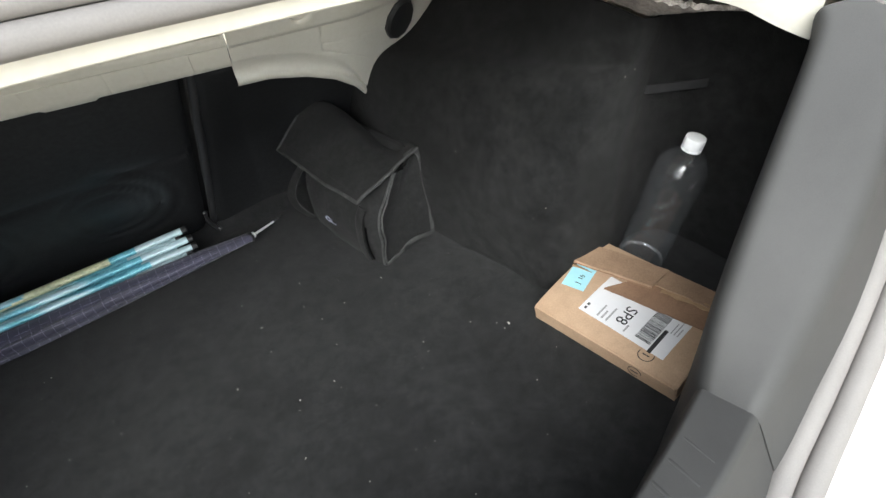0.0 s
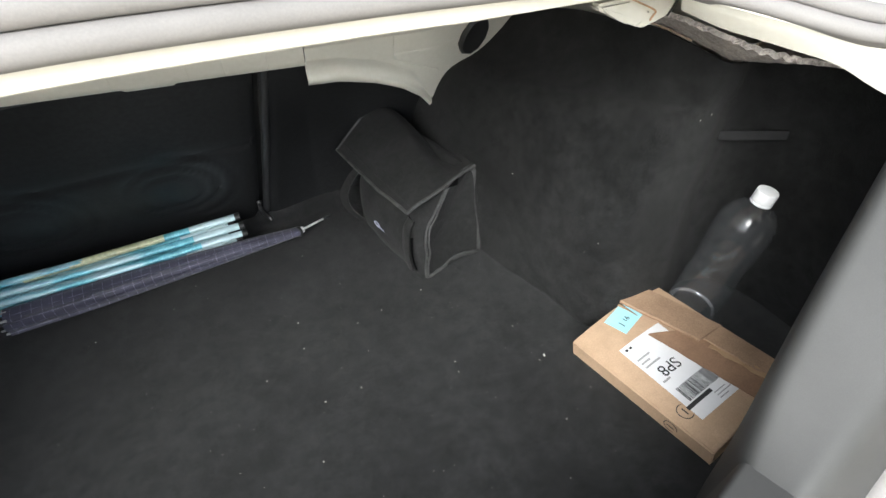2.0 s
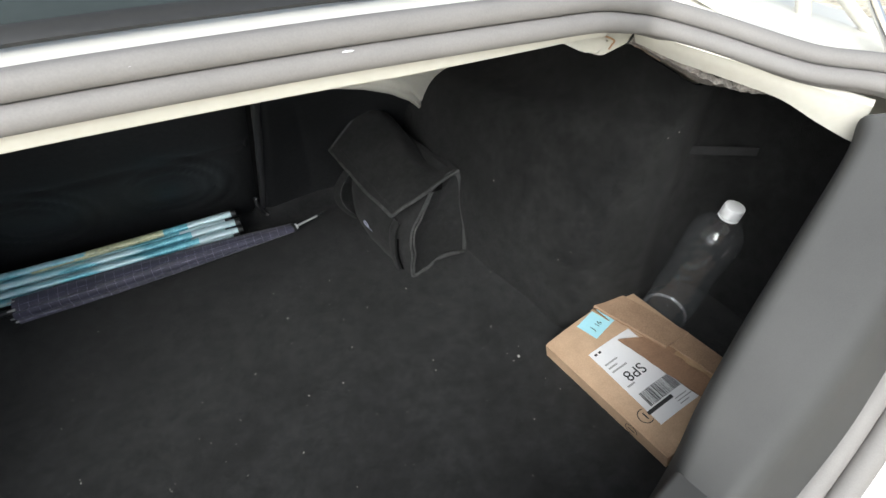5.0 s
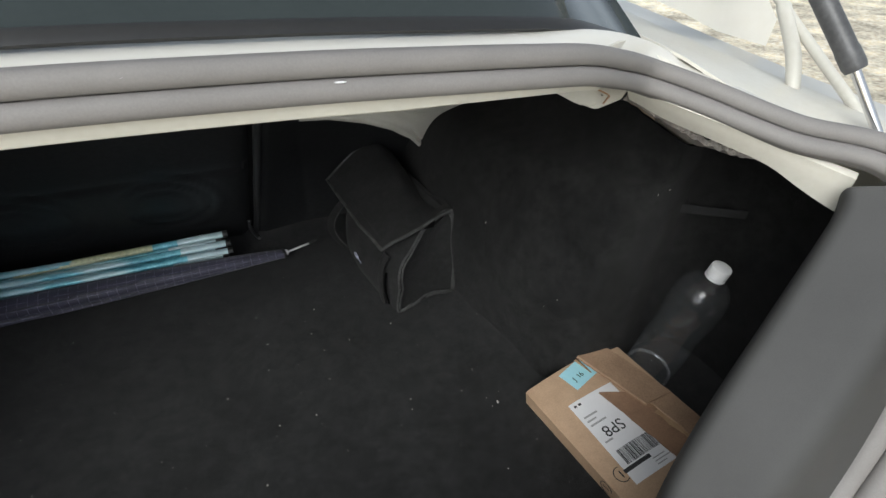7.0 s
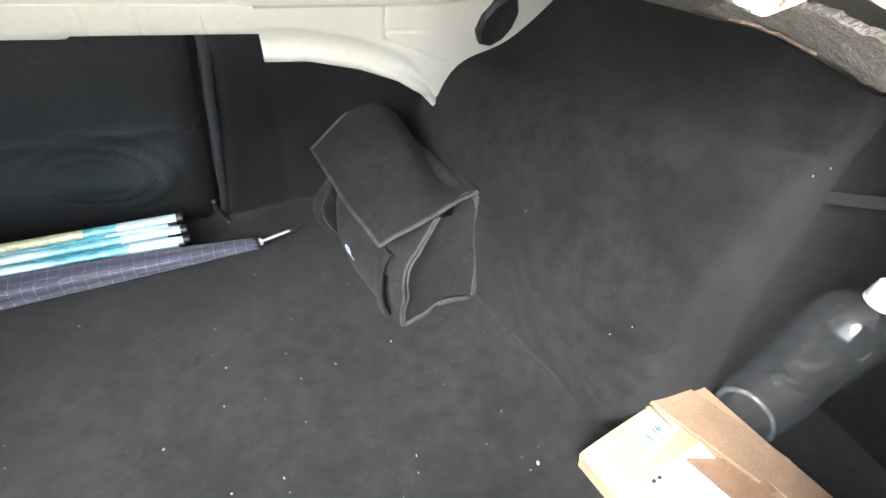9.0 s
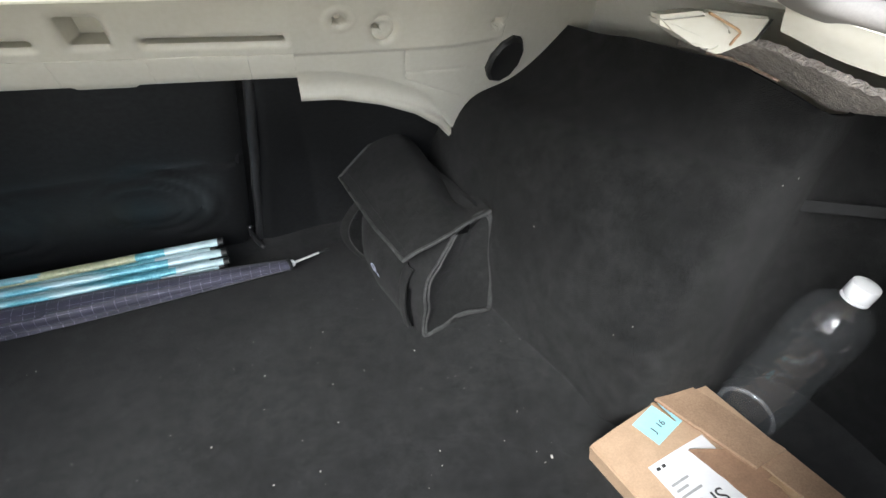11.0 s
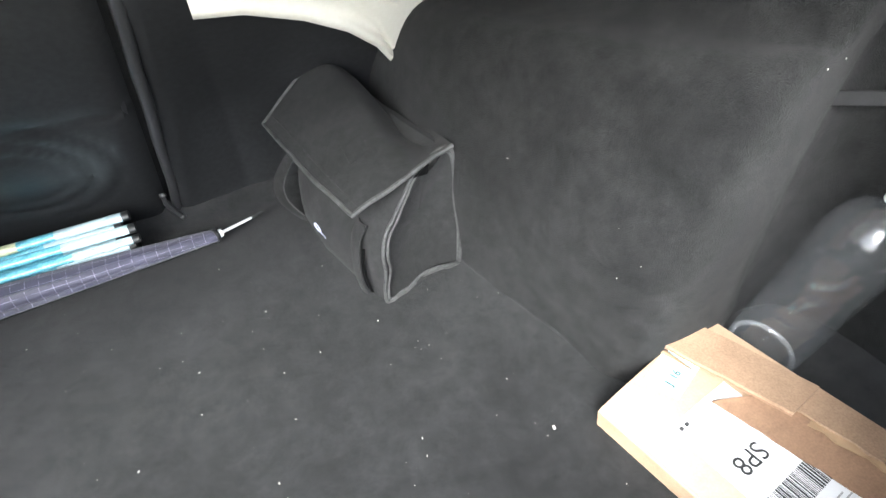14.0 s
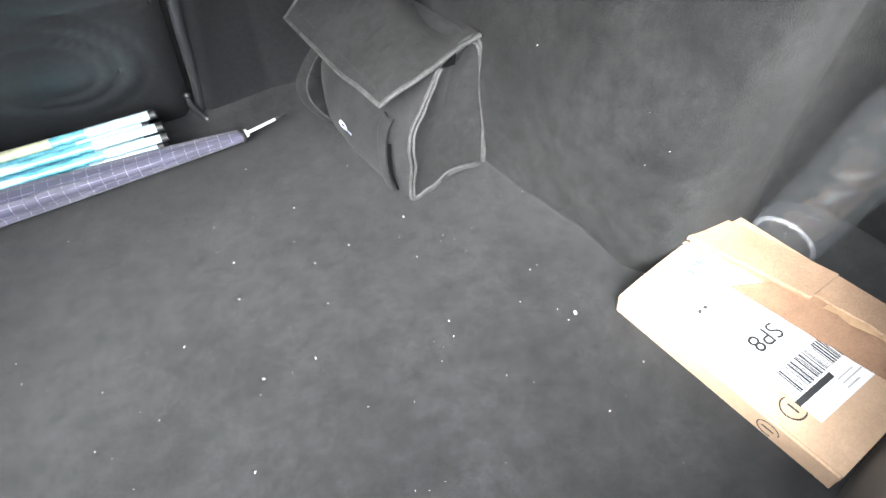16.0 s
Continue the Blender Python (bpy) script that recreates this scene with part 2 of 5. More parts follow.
def spline(pts, per=8, closed=False):
    """Catmull-Rom through the points."""
    p = [Vector(q) for q in pts]
    n = len(p)
    out = []
    for i in range(n if closed else n - 1):
        a, b, c, d = (p[(i - 1) % n], p[i], p[(i + 1) % n], p[(i + 2) % n]) if closed else (p[max(i - 1, 0)], p[i], p[i + 1], p[min(i + 2, n - 1)])
        for k in range(per):
            t = k / per
            out.append(0.5 * (2 * b + (c - a) * t + (2 * a - 5 * b + 4 * c - d) * t * t + (3 * b - a - 3 * c + d) * t ** 3))
    if not closed:
        out.append(p[-1].copy())
    return out


def sheet(rows, thick=0.0, bm=None, closed=False):
    """A sheet through rows of points, with a thickness along its normals."""
    bm = bm or bmesh.new()
    nr, nc = len(rows), len(rows[0])
    g = [[Vector(v) for v in r] for r in rows]
    layers = [[[bm.verts.new(v) for v in r] for r in g]]
    if thick:
        off = []
        for i in range(nr):
            line = []
            for j in range(nc):
                du = g[min(i + 1, nr - 1)][j] - g[max(i - 1, 0)][j]
                dv = g[i][min(j + 1, nc - 1)] - g[i][max(j - 1, 0)]
                n = du.cross(dv)
                n = n.normalized() if n.length > 1e-12 else Vector((0, 0, 1))
                line.append(bm.verts.new(g[i][j] + n * thick))
            off.append(line)
        layers.append(off)
    for L in layers:
        for i in range(nr - 1):
            for j in range(nc - 1):
                bm.faces.new((L[i][j], L[i][j + 1], L[i + 1][j + 1], L[i + 1][j]))
    if thick:
        a, b = layers
        rim = [(0, j) for j in range(nc)] + [(i, nc - 1) for i in range(1, nr)] + [(nr - 1, j) for j in range(nc - 2, -1, -1)] + [(i, 0) for i in range(nr - 2, 0, -1)]
        for k in range(len(rim)):
            (i, j), (m, n) = rim[k], rim[(k + 1) % len(rim)]
            bm.faces.new((a[i][j], a[m][n], b[m][n], b[i][j]))
    return bm


def tube(pts, radius, sides=10, bm=None, flat=1.0, cap=True):
    """A round rod along the points; radius is a number or one for each point."""
    bm = bm or bmesh.new()
    p = [Vector(q) for q in pts]
    rad = radius if isinstance(radius, (list, tuple)) else [radius] * len(p)
    rings = []
    side = None
    for i, q in enumerate(p):
        t = (p[min(i + 1, len(p) - 1)] - p[max(i - 1, 0)]).normalized()
        if side is None:
            side = t.cross(Vector((0, 0, 1)) if abs(t.z) < 0.9 else Vector((0, 1, 0))).normalized()
        side = (side - t * side.dot(t)).normalized()
        up = side.cross(t)
        rings.append([bm.verts.new(q + rad[i] * (math.cos(2 * math.pi * k / sides) * side + flat * math.sin(2 * math.pi * k / sides) * up)) for k in range(sides)])
    for a, b in zip(rings, rings[1:]):
        for k in range(sides):
            bm.faces.new((a[k], a[(k + 1) % sides], b[(k + 1) % sides], b[k]))
    if cap:
        bm.faces.new(rings[0][::-1])
        bm.faces.new(rings[-1])
    return bm


def lathe(profile, base, axis, sides=32, bm=None, caps=True):
    """A turned body: profile of (radius, height) along the axis from base."""
    bm = bm or bmesh.new()
    base, axis = Vector(base), Vector(axis).normalized()
    u = axis.orthogonal().normalized()
    v = axis.cross(u)
    rings = [[bm.verts.new(base + axis * h + r * (math.cos(2 * math.pi * k / sides) * u + math.sin(2 * math.pi * k / sides) * v)) for k in range(sides)] for r, h in profile]
    for a, b in zip(rings, rings[1:]):
        for k in range(sides):
            bm.faces.new((a[k], a[(k + 1) % sides], b[(k + 1) % sides], b[k]))
    if caps:
        bm.faces.new(rings[0][::-1])
        bm.faces.new(rings[-1])
    return bm


def block(o, a, b, c, bevel=0.0, bm=None):
    """A box from a corner and three edges, with rounded edges."""
    bm = bm or bmesh.new()
    o, a, b, c = Vector(o), Vector(a), Vector(b), Vector(c)
    v = [bm.verts.new(o + i * a + j * b + k * c) for i in (0, 1) for j in (0, 1) for k in (0, 1)]
    fs = [bm.faces.new([v[q] for q in f]) for f in ((0, 1, 3, 2), (4, 6, 7, 5), (0, 4, 5, 1), (2, 3, 7, 6), (0, 2, 6, 4), (1, 5, 7, 3))]
    if bevel:
        bmesh.ops.bevel(bm, geom=list({e for f in fs for e in f.edges}), offset=bevel, segments=2, affect="EDGES", profile=0.5)
    return bm


def plate(outline, thick, bm=None):
    """A flat plate: an outline of points pushed out along thick."""
    bm = bm or bmesh.new()
    lo = [bm.verts.new(Vector(p)) for p in outline]
    hi = [bm.verts.new(Vector(p) + Vector(thick)) for p in outline]
    bm.faces.new(lo[::-1])
    bm.faces.new(hi)
    n = len(lo)
    for k in range(n):
        bm.faces.new((lo[k], lo[(k + 1) % n], hi[(k + 1) % n], hi[k]))
    return bm


def sweep(path, outs, profile, bm=None, closed=True, sizes=None):
    """A profile of (out, up) swept along the path; outs gives the outward way at each point."""
    bm = bm or bmesh.new()
    n = len(path)
    rings = []
    for i, p in enumerate(path):
        t = (path[(i + 1) % n] - path[(i - 1) % n]).normalized()
        o = (outs[i] - t * outs[i].dot(t)).normalized()
        u = t.cross(o)
        c = sizes[i] if sizes else 1.0
        rings.append([bm.verts.new(p + o * a * c + u * b * c) for a, b in profile])
    m = len(profile)
    for i in range(n if closed else n - 1):
        a, b = rings[i], rings[(i + 1) % n]
        for k in range(m - 1):
            bm.faces.new((a[k], a[k + 1], b[k + 1], b[k]))
    return bm


MID = -0.47


def mirrored(p):
    return Vector((2 * MID - p[0], p[1], p[2]))


# ---- the boot: floor and lining ----
def boot_floor():
    rows = []
    for i in range(60):
        y = -0.66 + i * (0.352 + 0.66) / 59
        up = 0.55 * max(0.0, y - 0.296) + 0.25 * max(0.0, y - 0.30)
        rows.append([(x, y, up + 0.0012 * noise.noise(Vector((x * 6, y * 6, 3)))) for x in [-1.34 + 1.74 * k / 90 for k in range(91)]])
    solid("floor", sheet(rows, 0.02), CARPET, "worn black carpet of the boot floor, speckled with grit", "carpet")


boot_floor()


def seat_y(z):
    return 0.352 - 0.62 * z


# the right lining: stations along its foot, with how far it leans outward higher up
LINING = [(-0.03, 0.37, -0.028, 0.337, 0.21, 0.09), (-0.028, 0.26, -0.025, 0.339, 0.20, 0.085), (-0.015, 0.1, 0.005, 0.343, 0.18, 0.088), (0.002, 0.0, 0.044, 0.348, 0.156, 0.094),
          (0.028, -0.1, 0.087, 0.353, 0.115, 0.097), (0.047, -0.17, 0.115, 0.358, 0.088, 0.100), (0.059, -0.220, 0.136, 0.363, 0.066, 0.093), (0.068, -0.262, 0.156, 0.370, 0.052, 0.078),
          (0.098, -0.289, 0.178, 0.376, 0.040, 0.064), (0.168, -0.289, 0.208, 0.380, 0.028, 0.055), (0.206, -0.285, 0.236, 0.383, 0.020, 0.048), (0.234, -0.272, 0.262, 0.386, 0.014, 0.043), (0.264, -0.258, 0.290, 0.388, 0.010, 0.039),
          (0.300, -0.256, 0.322, 0.390, 0.005, 0.035), (0.345, -0.280, 0.352, 0.392, 0.0, 0.032), (0.37, -0.36, 0.37, 0.392, 0.0, 0.032), (0.37, -0.5, 0.37, 0.392, 0.0, 0.032), (0.35, -0.68, 0.35, 0.392, 0.0, 0.032)]
FOOT = spline([(a[0], a[1], a[2]) for a in LINING], 7)
CREST = spline([(a[3], a[4], a[5]) for a in LINING], 7)


def lining_x(q, v):
    return q.x + (q.z - q.x) * (0.04 * v + 0.96 * v ** 2.6) - (0.004 + 0.016 * max(0.0, min(1.0, (q.y + 0.30) / 0.08)) * max(0.0, min(1.0, (0.14 - q.x) / 0.05)) * max(0.0, min(1.0, (0.22 - q.y) / 0.12))) * math.sin(math.pi * v) ** 2


def lining_rows(flip=False):
    """Moulded felt: a leaning wall, a soft crest, a shelf and a slope behind it."""
    rows = []
    over = spline([(0, 0, 0), (0.30, 0.02, 0), (0.55, 0.10, 0), (0.78, 0.45, 0), (1, 1, 0)], 3)
    for q, c in zip(FOOT, CREST):
        line = []
        for k in range(35):
            if k <= 22:
                x, z = lining_x(q, k / 22), c.x * k / 22 - 0.004
            else:
                x, z = q.z + c.y * over[k - 22].x, c.x + c.z * over[k - 22].y - 0.004
            line.append(Vector((x, q.y, z)))
        rows.append(line)
    for _ in range(7):
        rows = [[p if i in (0, len(rows) - 1) or k in (0, 1, 34) else (2 * p + r[k - 1] + r[k + 1] + rows[i - 1][k] + rows[i + 1][k]) / 6 for k, p in enumerate(r)] for i, r in enumerate(rows)]
    for r in rows:
        for k, p in enumerate(r):
            w = 0.004 * noise.noise(p * 7) + 0.0015 * noise.noise(p * 25)
            p = p + Vector((w, w, 0))
            r[k] = mirrored(p) if flip else p
    return rows


solid("wall_right", sheet(lining_rows(), 0.006), LINER, "black felt lining moulded over the wheel arch", "boot lining")
solid("wall_left", sheet([[v + Vector((-0.17 * max(0.0, min(1.0, (v.x + 1.27) / 0.33)), 0, 0)) for v in r] for r in lining_rows(True)], 0.006), LINER, "black felt lining moulded over the wheel arch", "boot lining")


def wall_patch():
    foot = [q for q in FOOT if 0.262 < q.x < 0.362 and q.y > -0.34]
    rows = []
    for z in (0.300, 0.307, 0.314):
        a, b = [Vector((lining_x(q, z / 0.39) - 0.005, q.y - 0.009, z)) for q in (foot[0], foot[-1])]
        rows.append([a.lerp(b, k / 8) for k in range(9)])
    solid("felt_patch", sheet(rows, 0.002), PATCH, "grey strip stuck on the black felt lining", "strip", "")


wall_patch()
edge = [Vector((q.x - 0.004, q.y - 0.001, 0.0012)) for q in FOOT if q.y > -0.262 and q.x < 0.12]
solid("carpet_edge", tube(edge, 0.0032, 8), CARPET, "turned carpet edge along the lining", "carpet")


# ---- rear seat backs ----
def seam_x(z):
    return -0.403 + 0.165 * z


def seat_backs():
    seat = thing("rear_seat", "black split rear seat back with embossed hard panels", "car seat", at=(MID, 0.35, 0))
    inv = seat.matrix_basis.inverted()
    for name, side in (("backrest", -1), ("backrest", 1)):
        rows = []
        for i in range(90):
            line = []
            for k in range(61):
                z = -0.01 + 0.46 * k / 60
                x0, x1 = ((-1.28, seam_x(z) - 0.020) if side < 0 else (seam_x(z) + 0.008, 0.22))
                u = i / 89
                x = x0 + (x1 - x0) * u
                y = seat_y(z) + 1.05 * max(0.0, x + 0.03)
                edge = min(u, 1 - u) * (x1 - x0)
                y += 0.014 * max(0.0, 1 - edge / 0.012) ** 2
                if side > 0:
                    y += 0.050 * max(0.0, min(1.0, (x + 0.37) / 0.10)) * math.sin(math.pi * max(0.0, min(1.0, z / 0.42)))
                if side < 0:
                    for cx, cz in ((-0.545, 0.190), (-0.80, 0.190)):
                        d = math.hypot(x - cx, (z - cz) * 1.18)
                        y += 0.0045 * math.exp(-((d - 0.085) / 0.007) ** 2) + 0.0035 * math.exp(-((d - 0.058) / 0.006) ** 2) - 0.004 * math.exp(-(d / 0.035) ** 2) + 0.003 * math.exp(-((d - 0.120) / 0.005) ** 2) * (x > cx)
                    y += 0.004 * math.exp(-((z - 0.275) / 0.01) ** 2)
                line.append(inv @ Vector((x, y, z)))
            rows.append(line)
        part(name, sheet(rows, 0.012), SEATBACK, seat)
    dark = [[inv @ Vector((seam_x(z) + dx, seat_y(z) + 0.022, z)) for dx in (-0.03, 0.02)] for z in (0.0, 0.2, 0.44)]
    part("gap_cover", sheet(dark, 0.004), BAGCLOTH, seat)
    bead = [inv @ Vector((seam_x(z) + 0.006, seat_y(z) - 0.002, z)) for z in [0.44 * k / 20 for k in range(21)]]
    part("edge_bead", tube([v + Vector((0.003 * noise.noise(v * 14), -0.002, 0)) for v in bead], 0.0078, 10), BEAD, seat)
    bead = [inv @ Vector((seam_x(z) - 0.024, seat_y(z) - 0.001, z)) for z in [0.44 * k / 20 for k in range(21)]]
    part("edge_bead", tube(bead, 0.0062, 8), BEAD, seat)
    for x, z, r in ((-0.423, 0.140, 0.005), (-0.620, 0.067, 0.009), (-0.667, 0.375, 0.010), (-0.572, 0.142, 0.004)):
        base = inv @ Vector((x, seat_y(z) + 0.001, z))
        part("bolt", lathe([(r, 0), (r, 0.003), (r * 0.7, 0.006), (r * 0.3, 0.0075)], base, (0, -1, -0.62), 12), ZINC, seat)
    for x, z, dz in ((-0.227, 0.294, 0.030), (-0.300, 0.20, 0.022), (-0.251, 0.16, 0.05), (-0.345, 0.25, 0.02), (-0.47, 0.205, 0.018), (-0.60, 0.23, 0.012)):
        line = [inv @ Vector((x + 0.0012 * noise.noise(Vector((x * 50, k * 0.7, 0))), seat_y(z + dz * k / 5) + 0.050 * max(0.0, min(1.0, (x + 0.37) / 0.10)) * math.sin(math.pi * max(0.0, min(1.0, (z + dz * k / 5) / 0.42))) - 0.0006, z + dz * k / 5)) for k in range(6)]
        part("scratch", tube([v + Vector((0, -0.0008, 0)) for v in line], [0.0003, 0.0006, 0.0008, 0.0007, 0.0005, 0.0002], 5), ZINC, seat, "thin pale scratch")
    hook = [(-0.403, 0.298, 0.072), (-0.405, 0.304, 0.055), (-0.401, 0.312, 0.034), (-0.394, 0.316, 0.016), (-0.388, 0.312, 0.010)]
    part("hinge_bracket", tube([inv @ v for v in spline(hook, 4)], [0.004] * 5 + [0.0055] * 12, 8), BEAD, seat)
    part("bolt", lathe([(0.006, 0), (0.006, 0.003), (0.004, 0.006), (0.002, 0.0075)], inv @ Vector((-0.403, 0.298, 0.073)), (0, -1, -0.62), 12), DARKMETAL, seat)


seat_backs()


# ---- painted metal behind the seats ----
def panel_y(x, z):
    u = max(0.0, x + 0.08)
    return seat_y(z) - 0.014 + 0.49 * u * u / (u + 0.06)


SCOOP = [(-0.264, 0.383), (-0.212, 0.378), (-0.147, 0.357), (-0.092, 0.329), (-0.05, 0.294), (-0.015, 0.248), (0.004, 0.219), (0.03, 0.205), (0.3, 0.205)]


def panel_low(x):
    """Lower edge of the painted panel beside the wheel arch, a long scoop."""
    for (a, b), (c, d) in zip(SCOOP, SCOOP[1:]):
        if x <= c:
            v = max(0.0, (x - a) / (c - a))
            return b + (d - b) * v
    return 0.205


def slot_gap(x, w, a, b, lo, hi, r):
    """Distance outside a round-cornered hole, negative inside it."""
    dx, dw = max(a + r - x, x - b + r, 0.0), max(lo + r - w, w - hi + r, 0.0)
    if dx or dw:
        return math.hypot(dx, dw) - r
    return -min(x - a, b - x, w - lo, hi - w)


def lean(x):
    """The pressed lines run a little downhill towards the wheel arch."""
    return -0.08 * (x + 0.43)


HOLES = [(-0.431, -0.268, 0.4815, 0.4935, 0.006), (-0.70, -0.532, 0.4815, 0.4935, 0.006), (-0.503, -0.457, 0.483, 0.520, 0.005)]


def upper_panel():
    """Pressed panel above the seat back: slots, a ledge and a plain strip under it."""
    cols = []
    for i in range(400):
        x = -1.15 + (0.43 * i / 60 if i < 60 else 0.43 + 0.457 * (i - 60) / 339)
        col = []
        for k in range(97):
            w = 0.462 + 0.146 * k / 96
            y = 0.0
            for a, b, lo, hi, r in HOLES:
                d = slot_gap(x, w, a, b, lo, hi, r)
                y += 0.050 * max(0.0, min(1.0, -d / 0.0016)) + 0.0045 * max(0.0, min(1.0, 1 - d / 0.007)) ** 2
            y += 0.0030 * max(0.0, 1 - (w - 0.462) / 0.004)
            z = w + lean(x)
            col.append(Vector((x, panel_y(x, z) + y, z)))
        cols.append(col)
    solid("bulkhead", sheet(cols, 0.003), CREAM, "cream painted metal panel with pressed slots above the seat back", "car body")
    joints = (-0.96, -0.87, -0.79, -0.70, -0.628, -0.533, -0.433, -0.383, -0.320)
    xs = sorted([-1.15 + 0.886 * k / 160 for k in range(161)] + [j + d for j in joints for d in (-0.0016, -0.0005, 0.0005, 0.0016)])
    cols = []
    for x in xs:
        cut = -0.0035 if -0.524 < x < -0.453 else 0.0
        y = 0.0022 if min(abs(x - j) for j in joints) < 0.001 else 0.0
        col = []
        for v in (0.0, 0.04, 0.3, 0.6, 0.9, 0.97, 1.0):
            w = 0.4325 + cut + (0.4655 - 0.4325 - cut) * v
            z = w + lean(x)
            col.append(Vector((x, panel_y(x, z) - 0.0030 + y + 0.004 * (v == 1.0) + 0.003 * (v == 0.0), z)))
        cols.append(col)
    solid("trim_strip", sheet(cols, 0.003), CREAM, "cream painted strip welded along the lower edge of the panel", "car body")


upper_panel()


def near_line(x, z, a, b):
    ax, az, bx, bz = *a, *b
    t = max(0.0, min(1.0, ((x - ax) * (bx - ax) + (z - az) * (bz - az)) / ((bx - ax) ** 2 + (bz - az) ** 2)))
    return math.hypot(x - ax - t * (bx - ax), z - az - t * (bz - az))


def side_panel():
    """Painted panel over the wheel arch: a hollow band and a bright flange along the scoop, round bosses above."""
    cols = []
    for i in range(181):
        x = -0.264 + 0.50 * i / 180
        lo = panel_low(x)
        band = 0.043 * max(0.0, min(1.0, (0.02 - x) / 0.10)) + 0.004
        col = []
        for k in range(121):
            z = lo + (0.612 - lo) * k / 120
            e = z - lo
            y = panel_y(x, z) - 0.012
            if e < 0.011:
                y -= 0.004 * math.sin(math.pi * min(1.0, e / 0.011))
            elif e < band:
                y += 0.0080 * math.sin(math.pi * (e - 0.011) / max(0.002, band - 0.011)) ** 0.8
            ledge = 0.4545 - 0.057 * (x + 0.257)
            y -= 0.0045 * max(0.0, min(1.0, (z - ledge) / 0.0035)) * (x < 0.03)
            for a, b in (((-0.12, 0.445), (-0.117, 0.400)), ((-0.117, 0.400), (-0.025, 0.350)), ((-0.117, 0.412), (0.01, 0.400))):
                y += 0.0020 * max(0.0, 1 - near_line(x, z, a, b) / 0.0028)
            d = math.hypot(x + 0.152, (z - 0.481) * 0.9)
            y += 0.007 * max(0.0, min(1.0, (0.020 - d) / 0.004)) - 0.003 * max(0.0, 1 - abs(d - 0.010) / 0.003)
            for cx, cz, r in ((-0.161, 0.483, 0.0065), (-0.206, 0.498, 0.0085), (0.011, 0.466, 0.010)):
                d = math.hypot((x - cx) * 0.8, z - cz)
                y += 0.020 * max(0.0, min(1.0, (r - d) / 0.0025)) - (0.003 * max(0.0, 1 - abs(d - r - 0.004) / 0.005) if cx < -0.2 else 0.0)
            col.append(Vector((x, y, z)))
        cols.append(col)
    solid("bulkhead_side", sheet(cols, 0.003), CREAM, "cream painted metal panel scooped over the wheel arch", "car body")
    edge = [Vector((x, panel_y(x, panel_low(x)) - 0.0135, panel_low(x) + 0.001)) for x in [-0.262 + 0.266 * k / 50 for k in range(51)]]
    solid("trim_flange", tube(edge, 0.0036, 8), CREAM, "rolled cream edge of the metal panel", "car body")
    bolt = Vector((-0.259, panel_y(-0.259, 0.458) - 0.014, 0.458))
    part("head", lathe([(0.0035, -0.004), (0.0035, 0.002), (0.0020, 0.0035)], (0, 0, 0), (0, -1, -0.62), 10), ZINC, thing("screw", "small dull screw at the joint of the cream panels", "screw", at=bolt))


side_panel()


def grommet():
    c = Vector((0.047, panel_y(0.047, 0.400) - 0.021, 0.400))
    g = thing("rubber_grommet", "oval black rubber plug in the cream metal panel", "rubber plug", at=c)
    bm = lathe([(0.0325, -0.06), (0.034, 0), (0.034, 0.003), (0.030, 0.007), (0.021, 0.004), (0.001, 0.003)], (0, 0, 0), (0.285, -0.81, -0.50), 10)
    for v in bm.verts:
        v.co.z *= 1.25
    part("plug", bm, BLACKPLASTIC, g)


grommet()


def roof_of_boot():
    rows = []
    rim = [(-0.06, -0.425), (0.0, -0.400), (0.06, -0.355), (0.104, -0.392), (0.162, -0.452), (0.223, -0.522), (0.40, -0.60)]
    for i in range(81):
        x = -1.34 + 1.74 * i / 80
        m = MID + abs(x - MID)
        back = rim[0][1]
        for (a, b), (c, d) in zip(rim, rim[1:]):
            if a <= m <= c:
                back = b + (d - b) * (m - a) / (c - a)
        line = []
        for k in range(21):
            v = k / 20
            y = 0.02 + 0.30 * max(0.0, m - 0.0) + (back - 0.02 - 0.30 * max(0.0, m - 0.0)) * v
            z = 0.600 + 0.012 * v - (0.24 + 0.22 * v) * max(0.0, m - 0.02) + 0.006 * math.sin(v * 20) * (0.2 < v < 0.8)
            line.append((x, y, z))
        rows.append(line)
    solid("ceiling", sheet(rows, 0.005), CREAM, "cream painted underside of the parcel shelf", "car body")
    # inner quarter panels that close the sides
    for flip, name in ((False, "quarter_right"), (True, "quarter_left")):
        rows = []
        for i in range(31):
            y = 0.36 - 1.06 * i / 30
            line = []
            for k in range(9):
                v = k / 8
                p = Vector((0.245 + 0.16 * min(1, (i / 30) * 1.6) - 0.10 * v * v, y, 0.30 + 0.20 * v - (0.05 * max(0, -0.40 - y) * 3 * v)))
                line.append(mirrored(p) if flip else p)
            rows.append(line)
        solid(name, sheet(rows, 0.004), CREAM, "cream painted inner side panel", "car body")


roof_of_boot()

